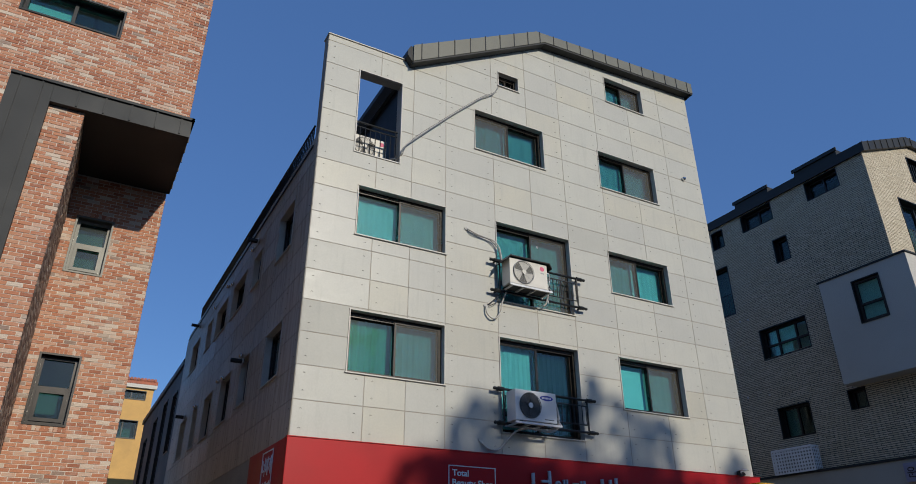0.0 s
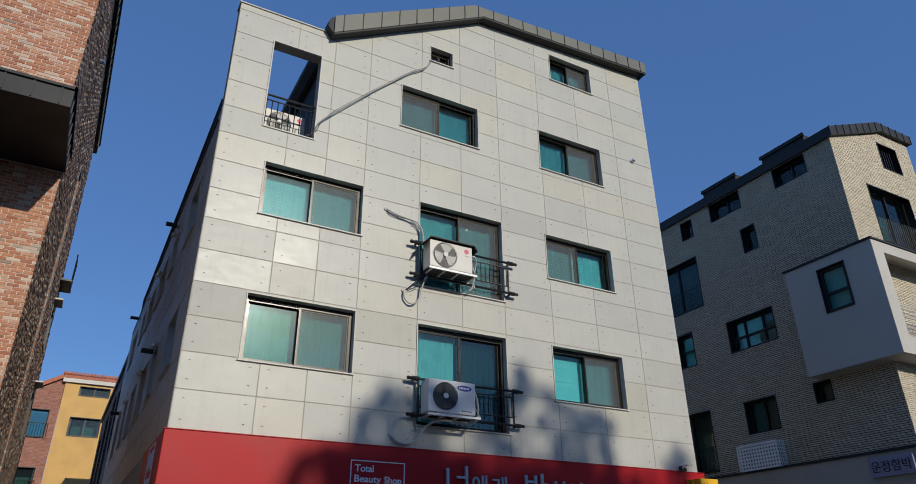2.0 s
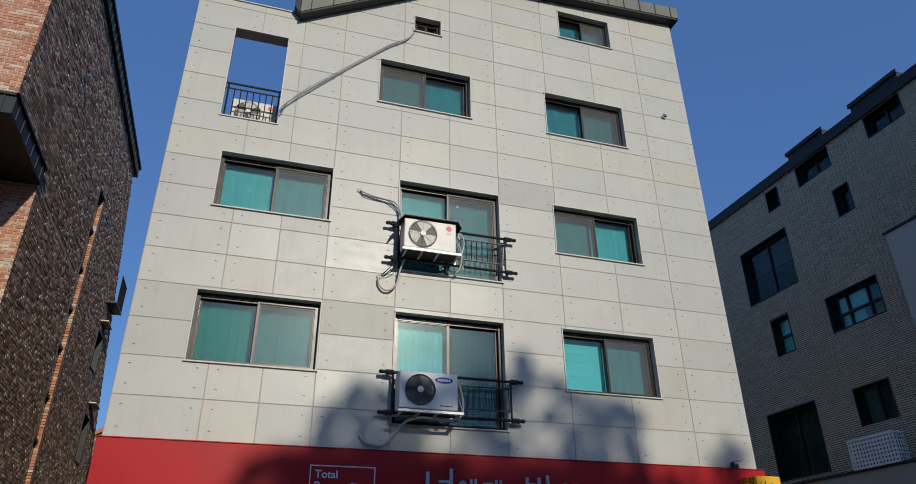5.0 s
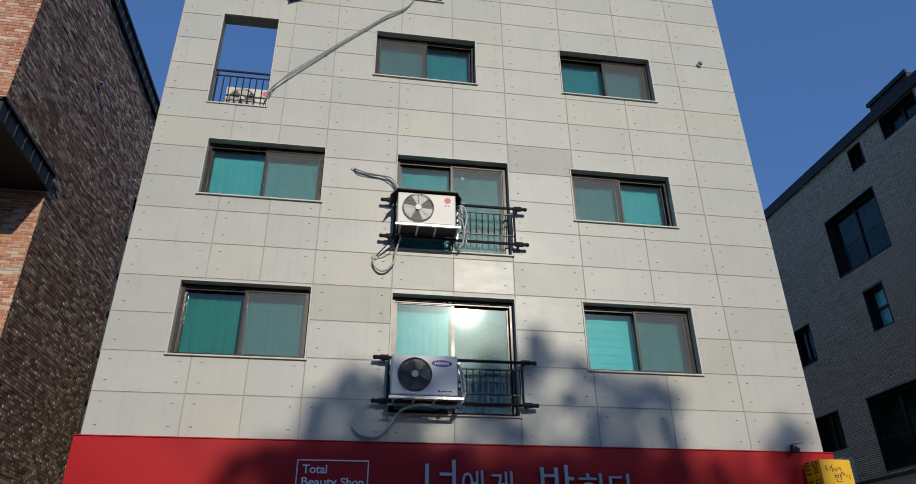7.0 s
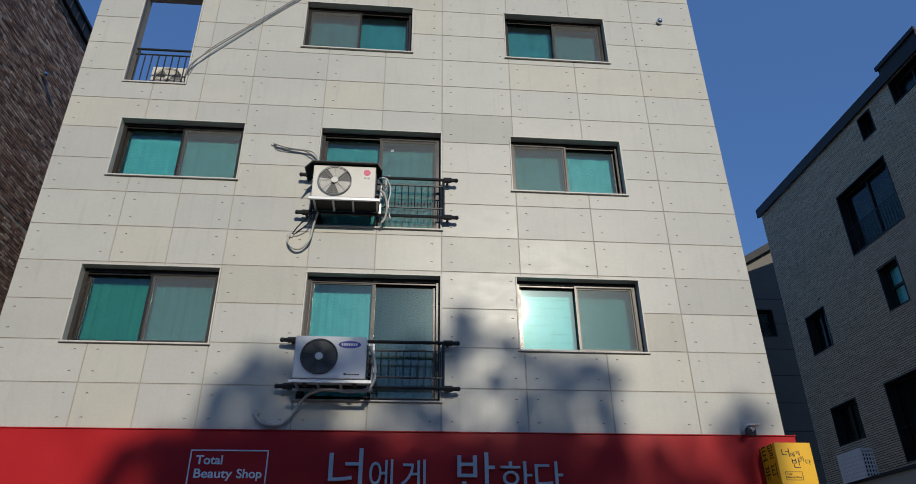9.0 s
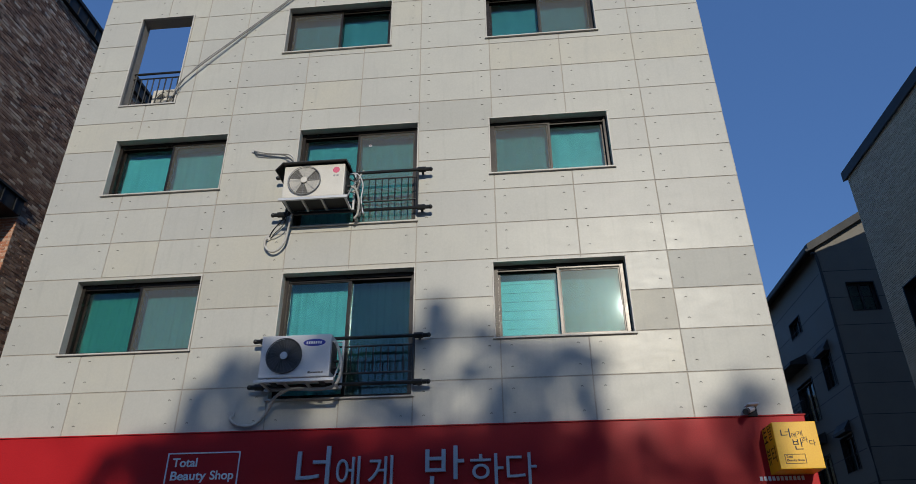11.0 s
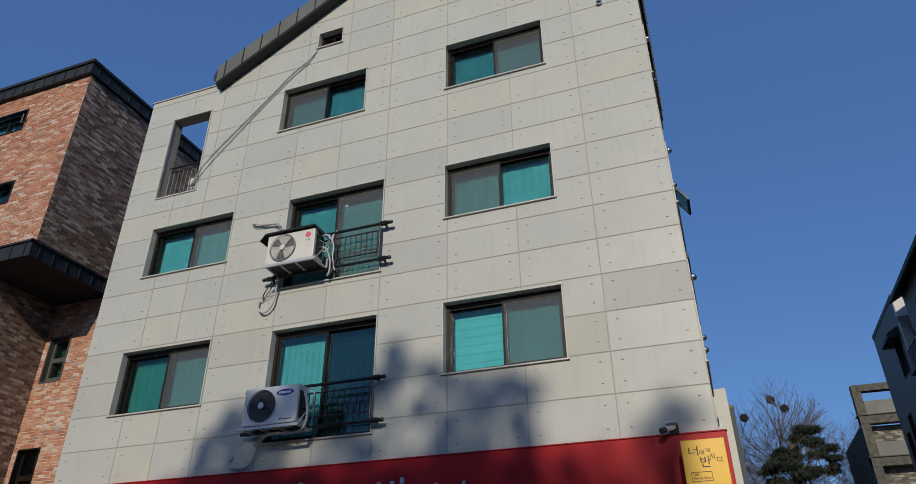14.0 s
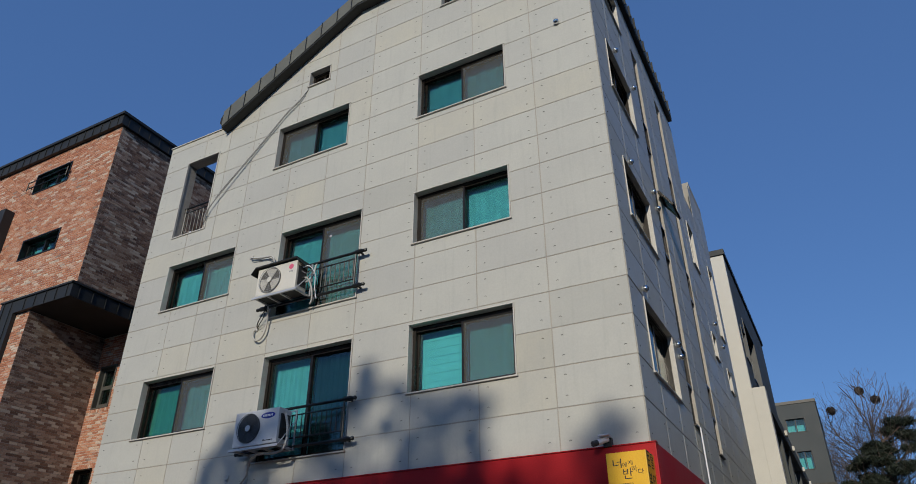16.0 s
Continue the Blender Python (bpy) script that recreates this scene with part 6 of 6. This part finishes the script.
fy = FY - 0.035
hose("grey insulated hose slung up the front to the attic window", [(4.9, FY + 0.3, 9.95), (5.0, fy, 9.86), (5.08, fy - 0.05, 10.1), (5.35, fy - 0.06, 10.42), (5.88, fy - 0.04, 10.98), (6.3, fy - 0.02, 11.42), (6.75, fy - 0.02, 11.86), (7.1, fy - 0.03, 12.2), (7.4, fy - 0.02, 12.42), (7.55, fy, 12.62), (7.66, FY + 0.03, 12.86)], 0.014, M_HOSEPALE)
hose("thin dark cable slung up the front beside the hose", [(4.95, FY + 0.3, 10.0), (5.04, fy, 9.9), (5.14, fy - 0.05, 10.16), (5.4, fy - 0.06, 10.52), (5.9, fy - 0.04, 11.04), (6.3, fy - 0.02, 11.46), (6.75, fy - 0.02, 11.9), (7.1, fy - 0.03, 12.23), (7.42, fy - 0.02, 12.47), (7.58, fy, 12.66), (7.68, FY + 0.03, 12.88)], 0.006, M_HOSEGREY, "cable")
hose("pale hose from a wall hole to the upper unit", [(6.68, FY, 8.55), (6.70, fy - 0.03, 8.50), (6.9, fy - 0.03, 8.44), (7.15, fy - 0.04, 8.40), (7.32, fy - 0.05, 8.36), (7.42, fy - 0.08, 8.22), (7.45, fy - 0.1, 8.05), (7.47, 11.55, 7.8)], 0.016, M_HOSE)
hose("dark cable beside the pale hose of the upper unit", [(6.66, FY, 8.52), (6.74, fy - 0.03, 8.44), (6.95, fy - 0.03, 8.40), (7.2, fy - 0.04, 8.37), (7.40, fy - 0.06, 8.2), (7.43, 11.55, 7.9)], 0.010, M_HOSEGREY, "cable")
hose("pale drain hose hanging in a loop below the upper unit", [(7.52, 11.5, 7.15), (7.46, 11.58, 6.95), (7.42, 11.6, 6.72), (7.32, 11.62, 6.58), (7.2, 11.62, 6.56), (7.1, 11.63, 6.66), (7.09, 11.64, 6.78), (7.12, FY, 6.82)], 0.018, M_HOSE)
hose("black cable looping below the upper unit", [(7.5, 11.5, 7.2), (7.34, 11.55, 7.05), (7.2, 11.6, 6.9), (7.12, FY, 6.83)], 0.010, M_BLACK, "cable")
hose("black cable looping below the upper unit", [(7.46, 11.5, 7.2), (7.38, 11.55, 6.98), (7.24, 11.6, 6.86), (7.13, FY, 6.81)], 0.008, M_BLACK, "cable")
hose("pale hose from a wall hole to the lower unit", [(6.93, FY, 4.05), (6.95, fy - 0.02, 3.98), (7.08, fy - 0.03, 3.90), (7.28, fy - 0.03, 3.90), (7.45, fy - 0.05, 4.05), (7.6, 11.5, 4.24), (7.85, 11.42, 4.32), (8.2, 11.36, 4.28), (8.45, 11.33, 4.32), (8.53, 11.32, 4.5), (8.50, 11.32, 4.75), (8.44, 11.32, 4.92)], 0.022, M_HOSE)
for x, z in ((6.93, 4.06), (6.67, 8.54), (7.11, 6.83)):
    bm = bmesh.new()
    disc(bm, (x, z), 0.055, 0.05, FY - 0.03, FY - 0.0145, 14)
    tagged(part("wall_collar", bm, M_HOSE), "pale round collar where a hose enters the wall", "pipe collar", "hoses and cables on the front")

for label, pts, radius, mat in (
        ("pale insulated pipe bundled at the upper unit's end", [(8.42, 11.38, 7.42), (8.50, 11.42, 7.44), (8.56, 11.50, 7.60), (8.55, 11.55, 7.80), (8.60, 11.58, 7.92)], 0.018, M_HOSE),
        ("pale insulated pipe bundled at the upper unit's end", [(8.42, 11.38, 7.52), (8.52, 11.40, 7.48), (8.58, 11.46, 7.30), (8.56, 11.52, 7.10), (8.50, 11.55, 7.02)], 0.018, M_HOSE),
        ("grey cable coiled at the upper unit's end", [(8.44, 11.30, 7.62), (8.54, 11.34, 7.56), (8.60, 11.42, 7.66), (8.54, 11.46, 7.40), (8.62, 11.52, 7.22), (8.57, 11.55, 7.05)], 0.009, M_HOSEGREY),
        ("pale cable coiled at the upper unit's end", [(8.44, 11.32, 7.70), (8.56, 11.36, 7.72), (8.63, 11.46, 7.58), (8.60, 11.52, 7.35), (8.64, 11.55, 7.10)], 0.010, M_SIGNWHITE)):
    hose(label, pts, radius, mat, "pipe" if radius > 0.012 else "cable")

# security camera over the sign and a round vent near the corner
cc = thing("security_camera", "white bullet camera on the sign band", "camera", pose(13.86, FY - 0.1, 3.80))
bm = bmesh.new()
box(bm, -0.05, 0.07, -0.02, 0.06, 0.0, 0.12, 0.008)
part("mount", bm, M_DARKMETAL, cc)
bm = bmesh.new()
rod(bm, (0.02, -0.02, 0.10), (-0.09, -0.15, 0.04), 0.036, 10)
box(bm, -0.07, 0.07, -0.16, 0.0, 0.125, 0.14)
part("housing", bm, M_SIGNWHITE, cc)
bm = bmesh.new()
rod(bm, (-0.089, -0.148, 0.041), (-0.135, -0.21, 0.012), 0.038, 10)
part("lens", bm, M_FANDARK, cc)


def vent_cap(m, label="round steel vent cap on the wall"):
    v = thing("vent_cap", label, "vent", m, "vent caps")
    bm = bmesh.new()
    ball(bm, (0, -0.05, 0), 0.06, 12)
    part("hood", bm, M_CHROME, v, smooth=True)
    bm = bmesh.new()
    disc(bm, (0, 0), 0.05, 0.05, -0.03, -0.014, 14)
    part("flange", bm, M_STEEL, v)
    return v


vent_cap(front @ pose(13.73, 0, 11.84))
for y, z in ((14.62, 12.2), (14.75, 6.2), (14.85, 6.0), (14.9, 9.6), (15.1, 9.3), (13.0, 9.15), (12.6, 6.42), (21.0, 8.9), (21.8, 8.5), (13.2, 12.1)):
    vent_cap(right @ pose(y, 0, z))
for y, z in ((16.7, 9.35), (18.9, 9.2), (19.5, 9.35), (21.3, 9.3), (16.3, 6.42), (18.3, 6.36), (18.9, 6.42), (22.3, 6.44)):
    vent_cap(left @ pose(-y, 0, z))
for y, z in ((16.25, 9.4), (24.2, 9.6), (16.15, 6.25), (24.3, 6.5)):
    vt = thing("flue_pipe", "short dark flue pipe out of the side wall", "flue", left @ pose(-y, 0, z), "flue pipes")
    bm = bmesh.new()
    rod(bm, (0, 0.0, 0), (0, -0.30, 0), 0.055, 10)
    part("pipe", bm, M_DARKMETAL, vt)
    bm = bmesh.new()
    rod(bm, (0, -0.02, 0), (0, -0.05, 0), 0.085, 12)
    part("flange", bm, M_STEEL, vt)
bm = bmesh.new()
rod(bm, (15.55, -0.06, 3.0), (15.55, -0.06, 4.88), 0.015, 6)
ob = tagged(part("downpipe", bm, M_SIGNWHITE), "thin white pipe low on the side wall", "downpipe", "downpipes")
ob.matrix_basis = right
aw = thing("vent_window", "small dark top-hung window tilted open on the side wall", "window", right @ pose(15.95, -0.02, 10.05, -32))
bm = bmesh.new()
ring(bm, -0.35, 0.35, -0.5, 0.0, 0.05, -0.02, 0.02)
part("sash", bm, M_FRAME, aw)
bm = bmesh.new()
box(bm, -0.31, 0.31, -0.004, 0.004, -0.46, -0.04)
part("pane", bm, M_GLASSDARK, aw)

# ---- writing on the sign band ----
ys = FY - 0.102
fr = thing("sign_plate", "thin white framed lettering on the red band", "sign", pose(0, ys, 0))
bm = bmesh.new()
ring(bm, 6.18, 7.18, 3.08, 3.545, 0.016, -0.012, -0.001)
part("frame", bm, M_SIGNWHITE, fr)
for word, x0, x1, z0, z1 in (("Total", 6.26, 6.60, 3.36, 3.475), ("Beauty", 6.26, 6.745, 3.155, 3.305), ("Shop", 6.80, 7.12, 3.155, 3.305)):
    words(word, x0, x1, z0, z1, -0.001, M_SIGNWHITE, fr, 0.004, "word", "", 0.016)
lt = thing("sign_letters", "raised silver shop sign lettering on the red band", "sign", pose(0, ys, 0))
for ch_, x0, x1, z0, z1 in (("너", 7.98, 8.42, 3.02, 3.57), ("에", 8.51, 8.82, 3.02, 3.43), ("게", 8.93, 9.25, 3.02, 3.43), ("반", 9.67, 10.17, 2.98, 3.53), ("하", 10.25, 10.67, 3.02, 3.42), ("다", 10.71, 11.09, 3.02, 3.42)):
    words(ch_, x0, x1, z0, z1, -0.02, M_LETTER, lt, 0.022, "letter")
yb = thing("box_sign", "yellow projecting box sign with dark brush lettering", "sign", pose(13.94, 11.2, 3.08))
bm = bmesh.new()
box(bm, 0, 0.51, 0, 0.402, 0, 0.55, 0.008)
part("light_box", bm, M_YELLOW, yb)
for ch_, x0, x1, z0, z1 in (("너", 0.08, 0.19, 0.36, 0.47), ("에", 0.20, 0.255, 0.36, 0.42), ("게", 0.27, 0.33, 0.38, 0.44), ("반", 0.20, 0.32, 0.22, 0.35), ("하", 0.31, 0.38, 0.30, 0.37), ("다", 0.39, 0.46, 0.26, 0.33)):
    words(ch_, x0, x1, z0, z1, -0.001, M_INK, yb, 0.001, "letter")
bm = bmesh.new()
ring(bm, 0.07, 0.31, 0.06, 0.17, 0.006, -0.003, -0.001)
part("frame", bm, M_INK, yb)
words("Total", 0.09, 0.16, 0.125, 0.155, -0.001, M_INK, yb, 0.001, "word", "", 0.014)
words("Beauty", 0.09, 0.20, 0.08, 0.112, -0.001, M_INK, yb, 0.001, "word", "", 0.014)
words("Shop", 0.212, 0.29, 0.08, 0.112, -0.001, M_INK, yb, 0.001, "word", "", 0.014)
for ch_, y0, z0 in (("토", 0.24, 0.36), ("탈", 0.06, 0.36), ("뷰", 0.24, 0.10), ("티", 0.06, 0.10)):
    for side_ in (0, 1):
        ob = words(ch_, 0, 0.13, 0, 0.19, 0.0, M_INK, yb, 0.001, "letter")
        ob.matrix_basis = pose(-0.001, y0 + 0.13, z0, 0, 0, -90) if side_ == 0 else pose(0.511, 0.392 - y0 - 0.13, z0, 0, 0, 90)
sp = thing("side_sign", "white framed lettering on the red side band", "sign", facing_left(FX0 - 0.052))
bm = bmesh.new()
ring(bm, -13.05, -12.35, 2.75, 3.72, 0.02, -0.012, -0.001)
part("frame", bm, M_SIGNWHITE, sp)
words("너에게", -12.98, -12.42, 3.30, 3.62, -0.001, M_SIGNWHITE, sp, 0.004)
words("반하다", -12.98, -12.42, 2.88, 3.20, -0.001, M_SIGNWHITE, sp, 0.004)
pn = thing("number_strip", "small white contact line on the red band", "sign", pose(0, ys, 0))
for i in range(11):
    bm = bmesh.new()
    x = 13.80 + i * 0.049
    box(bm, x, x + 0.034, -0.004, -0.001, 3.015, 3.065)
    part("bar", bm, M_SIGNWHITE, pn)


# boards on the block's walls
clad(wall_front, cells, HOLES, LIMITS)
SIDEZ = ROWZ[:11]
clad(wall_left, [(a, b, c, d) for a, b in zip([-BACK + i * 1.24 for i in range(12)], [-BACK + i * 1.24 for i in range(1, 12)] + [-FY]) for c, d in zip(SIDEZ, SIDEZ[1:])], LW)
clad(wall_right, [(a, b, c, d) for a, b in zip([FY + i * 1.19 for i in range(10)], [FY + i * 1.19 for i in range(1, 11)]) for c, d in zip(ROWZ, ROWZ[1:]) if d < (14.95 if b < 20.1 else 12.6 if b < 21.5 else 14.0)], RW + SLOTS)
